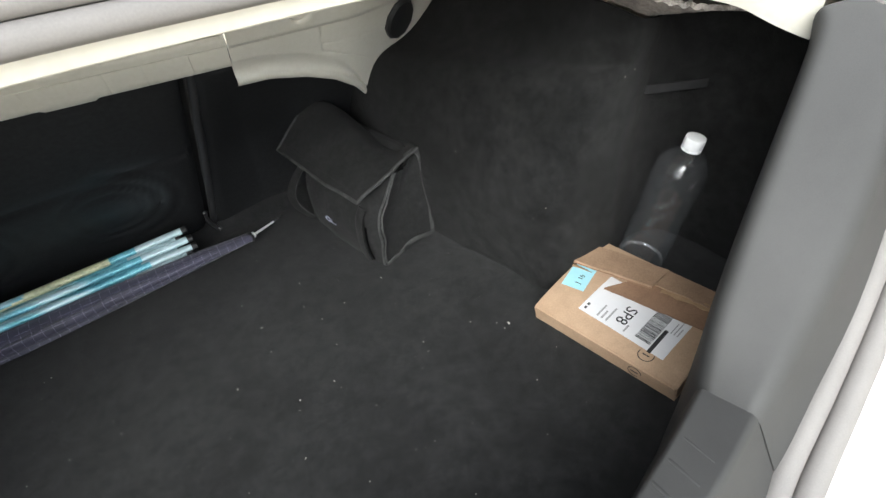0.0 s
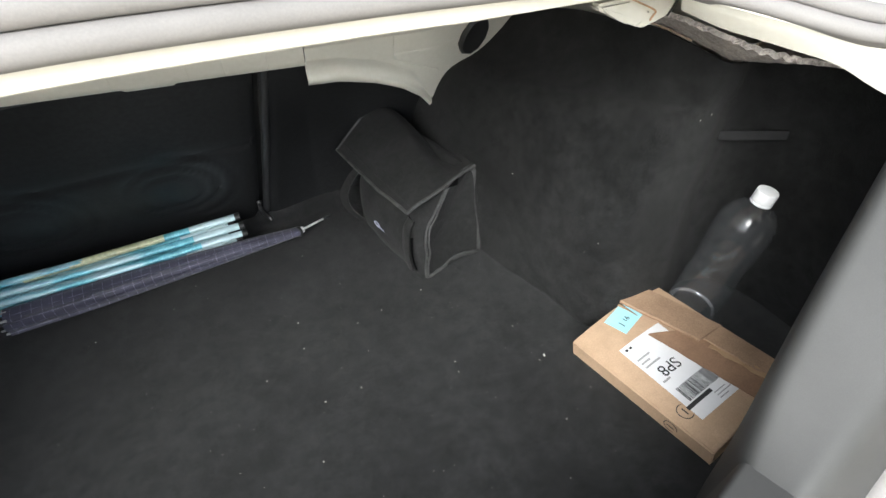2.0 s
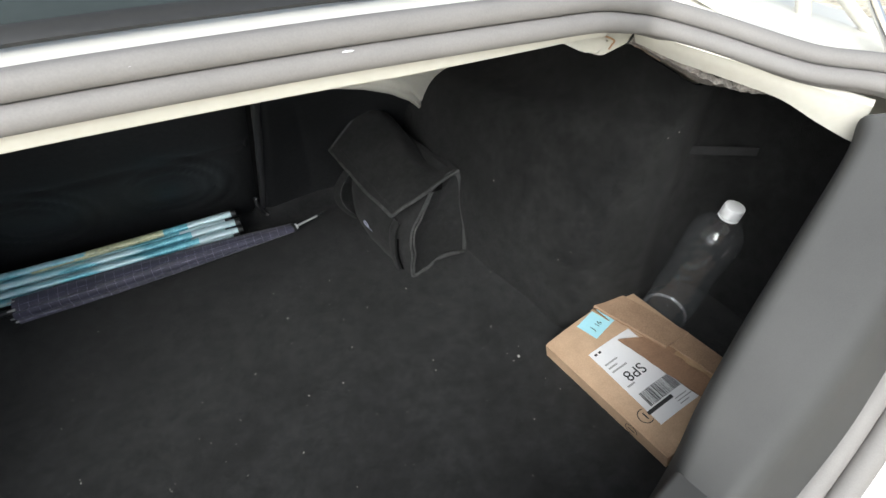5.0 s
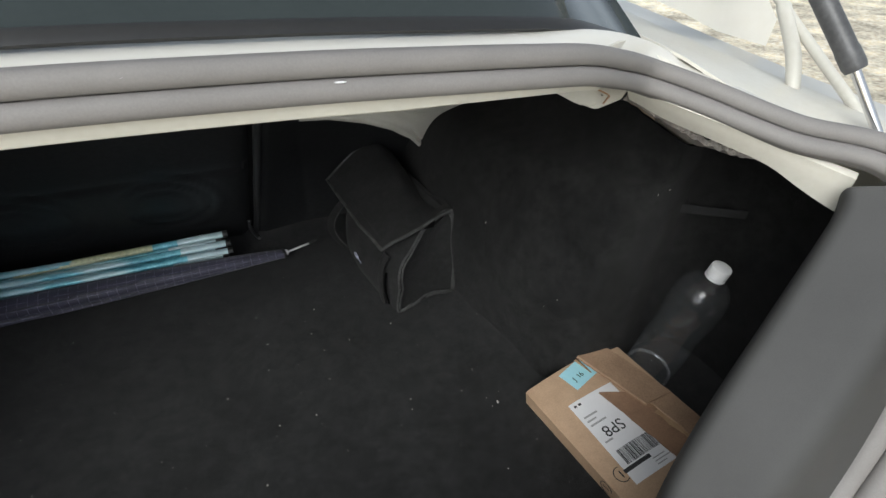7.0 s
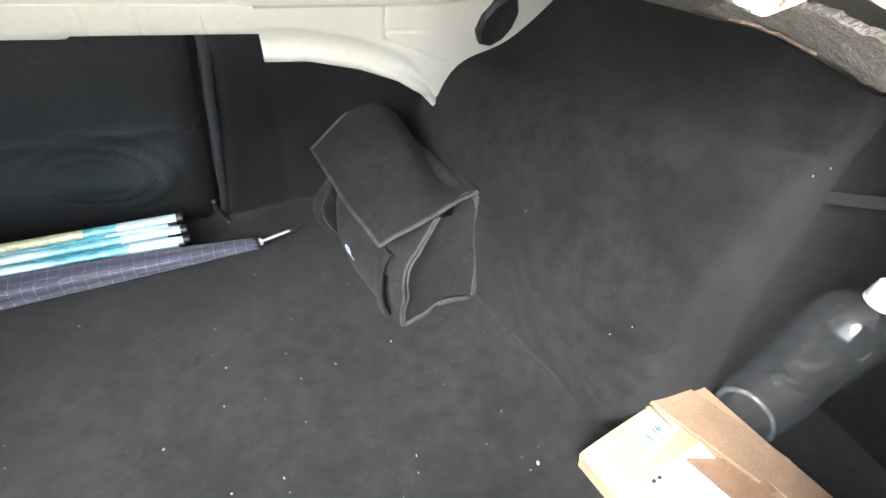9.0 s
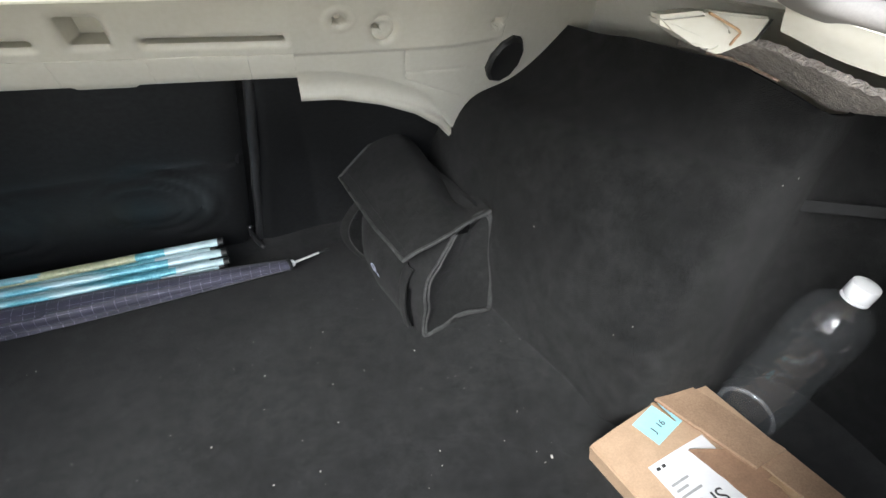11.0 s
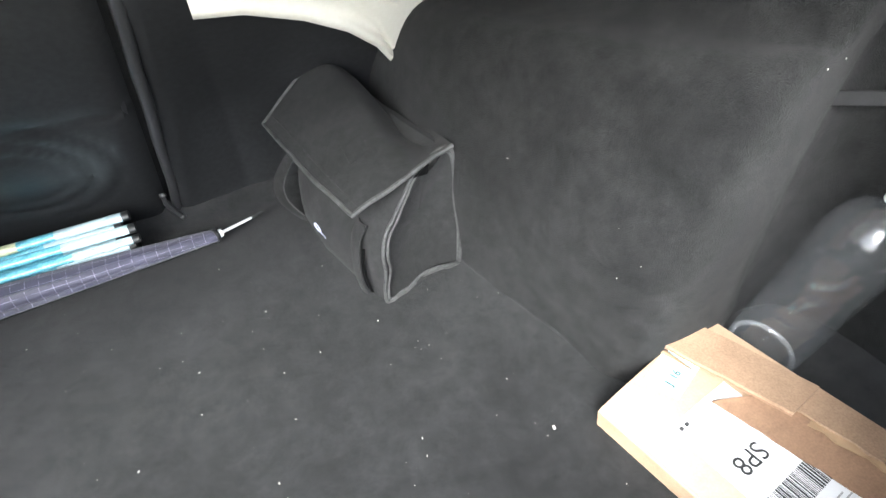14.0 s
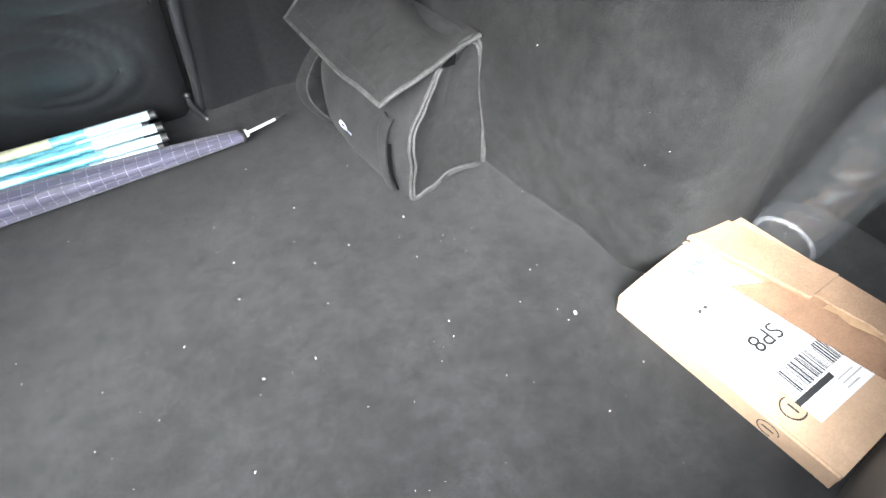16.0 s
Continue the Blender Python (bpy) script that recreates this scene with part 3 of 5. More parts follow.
# ---- the opening: seal ring, body flange, rails, trims ----
RIGHT = [(-0.470, -0.482, 0.641), (-0.300, -0.467, 0.632), (-0.180, -0.457, 0.623), (-0.100, -0.446, 0.615), (-0.041, -0.428, 0.605), (0.014, -0.400, 0.587), (0.060, -0.383, 0.571),
         (0.104, -0.413, 0.557), (0.162, -0.474, 0.537), (0.223, -0.545, 0.525), (0.244, -0.608, 0.450), (0.209, -0.657, 0.350), (0.143, -0.690, 0.262), (0.073, -0.717, 0.188), (-0.006, -0.744, 0.128),
         (-0.110, -0.785, 0.110), (-0.290, -0.820, 0.102)]
OUTS = [(0, 0.2, 0.97), (0, 0.2, 0.97), (0, 0.2, 0.97), (0.08, 0.22, 0.95), (0.2, 0.25, 0.9), (0.4, 0.25, 0.82), (0.5, 0.2, 0.8), (0.6, 0.1, 0.8), (0.65, 0.0, 0.75), (0.8, -0.2, 0.55), (0.85, -0.45, 0.1),
        (0.6, -0.7, -0.3), (0.45, -0.85, -0.35), (0.3, -0.9, -0.35), (0.15, -0.95, -0.3), (0, -0.95, -0.3), (0, -0.95, -0.3)]
SIZES = [0.57, 0.57, 0.57, 0.57, 0.58, 0.60, 0.60, 0.59, 0.58, 0.60, 0.68, 0.78, 0.80, 0.82, 0.88, 0.95, 1.0]


def ring():
    pts = list(RIGHT) + [(MID, -0.830, 0.100)] + [tuple(mirrored(p)) for p in RIGHT[:0:-1]]
    outs = list(OUTS) + [(0, -0.95, -0.3)] + [(-o[0], o[1], o[2]) for o in OUTS[:0:-1]]
    size = [(c, 0, 0) for c in SIZES + [1.0] + SIZES[:0:-1]]
    return spline(pts, 10, True), [v.normalized() for v in spline(outs, 10, True)], [v.x for v in spline(size, 10, True)]


RING, RINGOUT, RINGSIZE = ring()


def lip_profile(c, lo):
    prof = [(lo, -0.016)] if c < 0 else [(0.000, -0.004)]
    for k in range(11):
        a = math.pi - math.pi * k / 10
        prof.append((c + 0.0142 * math.cos(a), 0.012 * math.sin(a)))
    prof.append((0.0, -0.004) if c < 0 else (0.030, -0.016))
    return prof


seal = thing("weatherstrip", "double-lipped grey rubber seal round the boot opening", "rubber seal", at=RING[0])
part("inner_lip", sweep([p - RING[0] for p in RING], RINGOUT, lip_profile(-0.0145, -0.030), sizes=RINGSIZE), RUBBER, seal)
part("outer_lip", sweep([p - RING[0] for p in RING], RINGOUT, lip_profile(0.0145, 0.0), sizes=RINGSIZE), RUBBER, seal)

NICKS = ((-0.258, 0.003, 0.0042), (-0.383, 0.014, 0.0018), (-0.138, 0.014, 0.0016))
for x, up, long in NICKS:
    i = min(range(len(RING)), key=lambda j: abs(RING[j].x - x) + 9 * (RING[j].z < 0.5))
    p, o = RING[i], RINGOUT[i]
    t = (RING[i + 1] - RING[i - 1]).normalized()
    c = p + o * (up - 0.004) - RING[0] + Vector((0, -0.0062, 0))
    part("worn_nick", tube([c - t * long, c - t * long * 0.4, c + t * long * 0.4, c + t * long], [0.0002, 0.0008, 0.0008, 0.0002], 6), PAPER, seal, "pale worn nick")


def body_flange():
    """Painted gutter outside the seal, flat at the front and stepping down at the sides."""
    n = len(RING)
    rows = []
    for i in range(n + 1):
        p, o, c = RING[i % n], RINGOUT[i % n], RINGSIZE[i % n]
        t = (RING[(i + 1) % n] - RING[(i - 1) % n]).normalized()
        nrm = t.cross((o - t * o.dot(t)).normalized())
        flat = Vector((o.x * 1.6, o.y * 1.6 if o.y > 0 else o.y, 0)).normalized()
        base = p + o * 0.027 * c - nrm * 0.012 * c
        drop = Vector((0, 0, -1))
        front = max(0.0, min(1.0, o.y / 0.3))
        wide = 1 - 0.15 * (1 - front) * max(0.0, min(1.0, (p.z - 0.45) / 0.05))
        rim = base + flat * (0.060 + 0.030 * (1 - front)) * wide + drop * 0.05
        rows.append([base - flat * 0.004, base + flat * 0.003 + drop * 0.001, base + flat * 0.010 + drop * (0.002 * (1 - front) - 0.002 * front), base + flat * 0.030 * wide + drop * (0.010 * (1 - front) - 0.008 * front), base + flat * 0.036 * wide + drop * (0.014 * (1 - front) - 0.008 * front),
                     base + flat * 0.048 * wide + drop * (0.012 + 0.006 * front), rim])
    solid("body_flange", sheet(rows), WHITE, "white painted body edge outside the rubber seal", "car body")


body_flange()


def front_lip():
    """Painted shelf edge under the front run of the seal."""
    rows = []
    run = [p for p in RING if p.y > -0.49 and -0.925 < p.x < -0.015 and p.z > 0.55]
    run.sort(key=lambda p: p.x)
    for p in run:
        m = abs(p.x - MID)
        t = p + Vector((0, 0.004, -0.0165))
        b = t + Vector((0, 0.003, -0.0125 + 0.006 * max(0.0, (m - 0.25) / 0.2)))
        rows.append([t + Vector((0, 0.004, 0.012)), t, t.lerp(b, 0.08) + Vector((0, -0.001, 0)), t.lerp(b, 0.5), t.lerp(b, 0.92) + Vector((0, -0.0004, 0)), b, b + Vector((0, 0.003, -0.001)), b + Vector((0, 0.012, 0.004)), b + Vector((0, 0.030, 0.018))])
    solid("trim_lip", sheet(rows, 0.002), CREAM, "cream painted front lip of the boot opening", "car body")


front_lip()


def hinge_gusset():
    """Two painted bracket plates at the corner of the opening, with a bare brown slot between them."""
    g = thing("hinge_gusset", "cream painted hinge gusset with a brown rusty slot", "hinge bracket", at=(0.0, -0.382, 0.56))
    inv = g.matrix_basis.inverted()
    lobe = [(-0.051, 0.573), (-0.015, 0.573), (0.010, 0.559), (0.010, 0.552), (0.002, 0.548), (-0.012, 0.549), (-0.024, 0.555), (-0.038, 0.563), (-0.049, 0.568)]
    cheek = [(-0.016, 0.573), (0.041, 0.564), (0.033, 0.550), (0.006, 0.543), (-0.006, 0.547), (0.008, 0.551), (0.012, 0.558)]
    bm = plate([inv @ Vector((x, -0.384, z)) for x, z in lobe], (0, 0.016, 0))
    bmesh.ops.bevel(bm, geom=list(bm.edges), offset=0.003, segments=2, affect="EDGES")
    part("lobe", bm, CREAM, g)
    bm = plate([inv @ Vector((x, -0.381, z)) for x, z in cheek], (0, 0.010, 0))
    bmesh.ops.bevel(bm, geom=list(bm.edges), offset=0.0015, segments=2, affect="EDGES")
    part("cheek_plate", bm, CREAM, g)
    slot = [inv @ Vector((x, -0.3845, z)) for x, z in [(-0.014, 0.572), (0.001, 0.565), (0.014, 0.558), (0.012, 0.554), (0.009, 0.550)]]
    part("slot", tube(spline(slot, 4), 0.0009, 6), AMBER, g)
    gap = [inv @ Vector((x, -0.3815, z)) for x, z in [(0.041, 0.563), (0.037, 0.556), (0.032, 0.550)]]
    part("joint_gap", tube(spline(gap, 4), 0.0010, 6), BLACKPLASTIC, g)
    g.location, g.scale = (0.045, -0.316, 0.532), (1.15, 1.15, 1.15)


hinge_gusset()


def side_rail(flip=False):
    t0, t1 = Vector((0.045, -0.368, 0.562)), Vector((0.212, -0.518, 0.506))
    b0, b1 = Vector((0.060, -0.356, 0.528)), Vector((0.203, -0.524, 0.464))
    deep = spline([(0.62, 0, 0), (0.74, 0, 0), (0.71, 0, 0), (0.68, 0, 0), (0.68, 0, 0), (0.88, 0, 0), (1.0, 0, 0)], 4)
    rows = []
    for i, w in enumerate(deep):
        u = i / (len(deep) - 1)
        a = t0.lerp(t1, u)
        b = a.lerp(b0.lerp(b1, u), w.x) + Vector((0.013, 0.0115, -0.006)) * w.x
        line = []
        for k in range(9):
            v = k / 8
            p = a.lerp(b, v) + Vector((-0.6, -0.5, 0.1)) * (0.0045 * math.sin(math.pi * v ** 0.6) + (0.0022 if k == 1 else 0.0))
            line.append(mirrored(p) if flip else p)
        line.append(line[-1] + Vector((-0.03 if flip else 0.03, 0.02, 0.004)))
        rows.append(line)
    return sheet(rows, 0.004)


solid("rail_right", side_rail(), CREAM, "cream painted box rail under the rubber seal", "car body")
solid("rail_left", side_rail(True), CREAM, "cream painted box rail under the rubber seal", "car body")


def insulation(flip=False):
    """Felt that sags from the box rail down to the top of the lining."""
    tops = [Vector((q.z + c.y, q.y, c.x + c.z - 0.006)) for q, c in zip(FOOT, CREST)]
    tops = [p for p in tops if p.y < -0.06][:70]
    rows = []
    n = len(tops) - 1
    for i, p in enumerate(tops):
        u = i / n
        r = Vector((0.050, -0.350, 0.537)).lerp(Vector((0.182, -0.522, 0.484)), u)
        line = []
        for k in range(13):
            v = 0.30 + 0.70 * k / 12
            w = 0.0025 * noise.noise(Vector((u * 26, v * 7, 1))) + 0.0015 * noise.noise(Vector((u * 70, v * 20, 4)))
            sag = 0.007 * math.sin(math.pi * v) ** 0.7 * math.sin(math.pi * min(1, u * 1.02)) ** 0.5
            q = r.lerp(p, v) + Vector((0.006, 0.004, 0.004 - sag + w * min(1, v * 5)))
            line.append(mirrored(q) if flip else q)
        rows.append(line)
    return sheet(rows, 0.006)


wool = thing("insulation_right", "ragged grey felt insulation under the side rail", "insulation")
part("felt_sheet", insulation(), INSUL, wool)
rust = [Vector((q.z + c.y - 0.006, q.y - 0.006, c.x + c.z + 0.001)) for q, c in zip(FOOT, CREST) if -0.245 < q.y < -0.13 and q.x < 0.1]
part("rusty_edge", tube([p + Vector((0, 0, 0.003)) * noise.noise(p * 50) for p in rust], 0.0016, 8), RUSTY, wool, "rusty brown edge strip")
# stations of the rear trim: foot, inner edge, outer corner, seal edge
TRIM = [((0.330, -0.500, 0.300), (0.190, -0.522, 0.496), (0.228, -0.560, 0.512), (0.224, -0.582, 0.492)),
        ((0.300, -0.500, 0.200), (0.178, -0.532, 0.480), (0.222, -0.590, 0.485), (0.222, -0.612, 0.445)),
        ((0.240, -0.520, 0.100), (0.113, -0.559, 0.413), (0.160, -0.632, 0.412), (0.190, -0.648, 0.345)),
        ((0.160, -0.545, 0.040), (0.043, -0.589, 0.335), (0.090, -0.662, 0.335), (0.128, -0.680, 0.262)),
        ((0.070, -0.570, 0.010), (0.000, -0.613, 0.268), (0.035, -0.678, 0.268), (0.062, -0.702, 0.190)),
        ((-0.020, -0.608, 0.0), (-0.029, -0.640, 0.206), (-0.019, -0.690, 0.212), (-0.006, -0.724, 0.130))]


def rounded(poly, times=3):
    """Cuts the corners of an open line again and again."""
    for _ in range(times):
        out = [poly[0]]
        for a, b in zip(poly, poly[1:]):
            out += [a.lerp(b, 0.25), a.lerp(b, 0.75)]
        poly = out + [poly[-1]]
    return poly


def trim_rows(stations, per=8, soft=0.4):
    """Rows across the trim: up the inner face, over the top and down to the seal; soft is how far the corners are rounded."""
    lines = [spline([s[k] for s in stations], per) for k in range(4)]
    return [rounded([f, e.lerp(f, soft), e, e.lerp(k, soft), k.lerp(e, soft), k, k.lerp(o, soft), o]) for f, e, k, o in zip(*lines)]


for flip, name in ((False, "trim_right"), (True, "trim_left")):
    rows = trim_rows(TRIM)
    if flip:
        rows = [[mirrored(v) for v in r] for r in rows]
    solid(name, sheet(rows, 0.003), GREYTRIM, "grey grained plastic trim at the boot corner", "boot trim")


def sill():
    def bow(x, edge, mid):
        return mid + (edge - mid) * ((x - MID) / 0.44) ** 2

    st = []
    for k in range(13):
        v = (k / 12) * 2 - 1
        st.append(((MID - 0.4475 * v, bow(-0.03 if abs(v) == 1 else MID - 0.44 * v, -0.608, -0.690), 0.0), (MID - 0.4390 * v, bow(MID - 0.44 * v, -0.640, -0.722), 0.2045),
                   (MID - 0.4490 * v, bow(MID - 0.44 * v, -0.690, -0.762), 0.2105), (MID - 0.4620 * v, bow(MID - 0.44 * v, -0.724, -0.802), 0.128)))
    rows = trim_rows(st, 8, 0.12)
    s = thing("sill_plate", "grey plastic sill cover with raised ribs", "boot trim", kind="structure", at=(MID, -0.65, 0))
    inv = s.matrix_basis.inverted()
    part("cover", sheet([[inv @ v for v in r] for r in rows], 0.003), GREYTRIM, s)
    bm0 = block((-0.002, 0, 0), (0.004, 0, 0), (0, 0.034, -0.004), (0, -0.001, 0.003), 0.001)
    me = mesh_of("rib", bm0, GREYTRIM)
    for k in range(30):
        r = new("rib", me)
        r.parent = s
        x = -0.060 - k * 0.028
        r.location = inv @ Vector((x, bow(x, -0.684, -0.748), 0.2095))


sill()


# ---- outside the opening ----
def outside():
    # rear window and its surround
    front = sorted([p for p in RING if p.y > -0.49 and -1.02 < p.x < 0.075 and p.z > 0.55], key=lambda p: p.x)
    rows = []
    for p in front:
        b = p + Vector((0, 0.044, 0.0215))
        rows.append([b + Vector((0, 0.75 * v, 0.36 * v)) for v in [k / 8 for k in range(9)]])
    solid("window_1", sheet(rows, 0.005), GLASSDARK, "dark tinted rear window above the boot opening", "car window")
    rows = [[p + Vector((0, 0.034 + 0.016 * v, 0.0185 + 0.006 * math.sin(v * math.pi))) for v in (0, 0.25, 0.5, 0.75, 1)] for p in front]
    solid("trim_window", sheet(rows, 0.004), BLACKPLASTIC, "black rubber edge of the rear window", "window seal")
    # rear quarter: outer body skin
    for flip, name in ((False, "fender_right"), (True, "fender_left")):
        rows = []
        for i in range(25):
            y = -0.95 + 1.5 * i / 24
            crown = 0.10 * min(1, max(0, (y + 0.95) / 0.5)) + 0.10 * max(0, y + 0.33)
            prof = [(0.26, 0.50 + crown * 0.3), (0.33, 0.495 + crown * 0.35), (0.38, 0.47 + crown * 0.3), (0.42, 0.40), (0.45, 0.20), (0.46, -0.05), (0.45, -0.35)]
            if y < -0.58:
                f = min(1, (-0.58 - y) / 0.2)
                prof = [(a - 0.05 * f, b * (1 - 0.12 * f)) for a, b in prof]
            line = [Vector((a, y, b)) for a, b in prof]
            rows.append([mirrored(v) for v in line] if flip else line)
        solid(name, sheet(rows, 0.004), WHITE, "white painted rear wing of the car", "car body")
        rows = []
        for y, x, z in ((-0.62, 0.262, 0.500), (-0.545, 0.246, 0.505), (-0.474, 0.196, 0.523), (-0.40, 0.125, 0.566), (-0.36, 0.098, 0.584), (-0.25, 0.092, 0.590), (0.10, 0.092, 0.600)):
            crown = 0.10 * min(1, (y + 0.95) / 0.5) + 0.10 * max(0, y + 0.33)
            edge = Vector((0.263, y + 0.03, 0.5035 + crown * 0.3))
            a = Vector((x, y, z))
            line = [a, a.lerp(edge, 0.3) + Vector((0, 0, 0.001)), a.lerp(edge, 0.5) + Vector((0, 0, -0.002)), a.lerp(edge, 0.75) + Vector((0, 0, 0.004)), edge + Vector((0, 0, 0.004)), edge + Vector((0.012, 0, 0.001))]
            rows.append([mirrored(v) for v in line] if flip else line)
        smooth = [spline([r[k] for r in rows], 4) for k in range(6)]
        solid(name.replace("fender", "gutter"), sheet(smooth, 0.003), CREAM, "cream painted drain gutter beside the rubber seal", "car body")
    # bumper under the opening
    rows = []
    for i in range(41):
        x = -1.40 + 1.86 * i / 40
        e = ((x - MID) / 0.93) ** 4
        prof = [(-0.86, 0.080), (-0.885, 0.074), (-0.93, 0.05), (-0.955, 0.0), (-0.96, -0.12), (-1.16, -0.30), (-0.86, -0.38)]
        rows.append([(x, y + 0.22 * e, z + 0.10 * e * (z > 0)) for y, z in prof])
    solid("bumper", sheet(rows, 0.004), WHITE, "white painted rear bumper", "car bumper")
    # ground
    rows = [[(x, y, -0.62 + 0.006 * noise.noise(Vector((x * 2, y * 2, 0)))) for x in (-60, -20, -8, -4, -2, 0, 2, 3, 4, 5, 6, 8, 20, 60)] for y in (-60, -20, -8, -4, -2, 0, 1, 2, 3, 4, 5, 6, 8, 20, 60)]
    solid("ground", sheet(rows, 0.05), GROUND, "dry pale gravel and dead grass", "ground")


outside()


def boot_lid():
    lid = thing("boot_lid", "open white boot lid standing up over the rear window", "car boot lid", at=(MID, -0.42, 0.72))
    rows = []
    for i in range(25):
        u = -0.62 + 1.24 * i / 24
        rows.append([(u * (1 - 0.1 * v), 0.10 - 0.05 * v + 0.05 * math.sin(v * 3.1), 0.19 + 0.60 * v) for v in [k / 10 for k in range(11)]])
    part("skin", sheet(rows, 0.003), WHITE, lid)
    rows = [[(x, y - 0.035, z) for x, y, z in r] for r in rows]
    part("inner_panel", sheet(rows, -0.003), LIDINNER, lid)
    for sgn in (1, -1):
        arm = [Vector((sgn * 0.60, 0.30, -0.06)), Vector((sgn * 0.60, 0.22, 0.0)), Vector((sgn * 0.60, 0.13, 0.02)), Vector((sgn * 0.58, 0.08, 0.10))]
        part("hinge_arm", tube(spline(arm, 6), 0.014, 8), WHITE, lid)
    inv = lid.matrix_basis.inverted()
    corner = [(0.19, -0.20, 0.600), (0.37, -0.20, 0.600), (0.41, -0.20, 0.560), (0.406, -0.20, 0.523), (0.306, -0.20, 0.552), (0.23, -0.20, 0.585)]
    part("hinge_plate", plate([inv @ Vector(v) for v in corner], (0.01, 0.03, 0.01)), WHITE, lid)
    bar = [(0.268, -0.468, 0.530), (0.270, -0.389, 0.573), (0.270, -0.316, 0.616), (0.265, -0.24, 0.67), (0.20, -0.20, 0.74)]
    part("hinge_bar", tube([inv @ v for v in spline(bar, 5)], 0.0058, 10), CREAM, lid)
    bend = [(0.245, -0.395, 0.530), (0.249, -0.385, 0.552), (0.256, -0.365, 0.578), (0.268, -0.325, 0.612)]
    part("hinge_tube", tube([inv @ v for v in spline(bend, 5)], 0.0078, 12), CREAM, lid)


boot_lid()


def tail_lamp():
    c = Vector((0.158, -0.714, 0.236))
    l = thing("tail_lamp", "red glossy tail lamp in the white rear corner", "car lamp", at=c)
    part("lens", block((0, 0, 0), (0.10, 0.055, 0.0), (0, 0, 0.025), (0.016, -0.022, 0.0), 0.006), REDLAMP, l)
    part("surround", block((0.010, 0, -0.050), (0.110, 0.075, 0.0), (-0.002, 0.004, 0.048), (0.010, -0.016, 0.0), 0.005), WHITE, l)


tail_lamp()


def gas_strut():
    a, j, e = Vector((0.252, -0.516, 0.508)), Vector((0.225, -0.465, 0.585)), Vector((0.165, -0.345, 0.735))
    g = thing("gas_strut", "black gas strut with a bright steel rod beside the boot opening", "gas strut", at=a)
    d = (e - j).normalized()
    part("rod", tube([(0, 0, 0), j - a + d * 0.01], 0.0046, 14), ROD, g)
    L = (e - j).length
    part("cylinder", lathe([(0.004, 0), (0.0095, 0.001), (0.0108, 0.006), (0.0108, 0.02), (0.0102, 0.024), (0.0102, L)], j - a, d, 20), STRUTBLACK, g)
    part("ball_joint", lathe([(0.003, -0.006), (0.006, -0.003), (0.007, 0.002), (0.005, 0.006)], (0, 0, 0), (1, 0.2, 0), 14), DARKMETAL, g)


gas_strut()


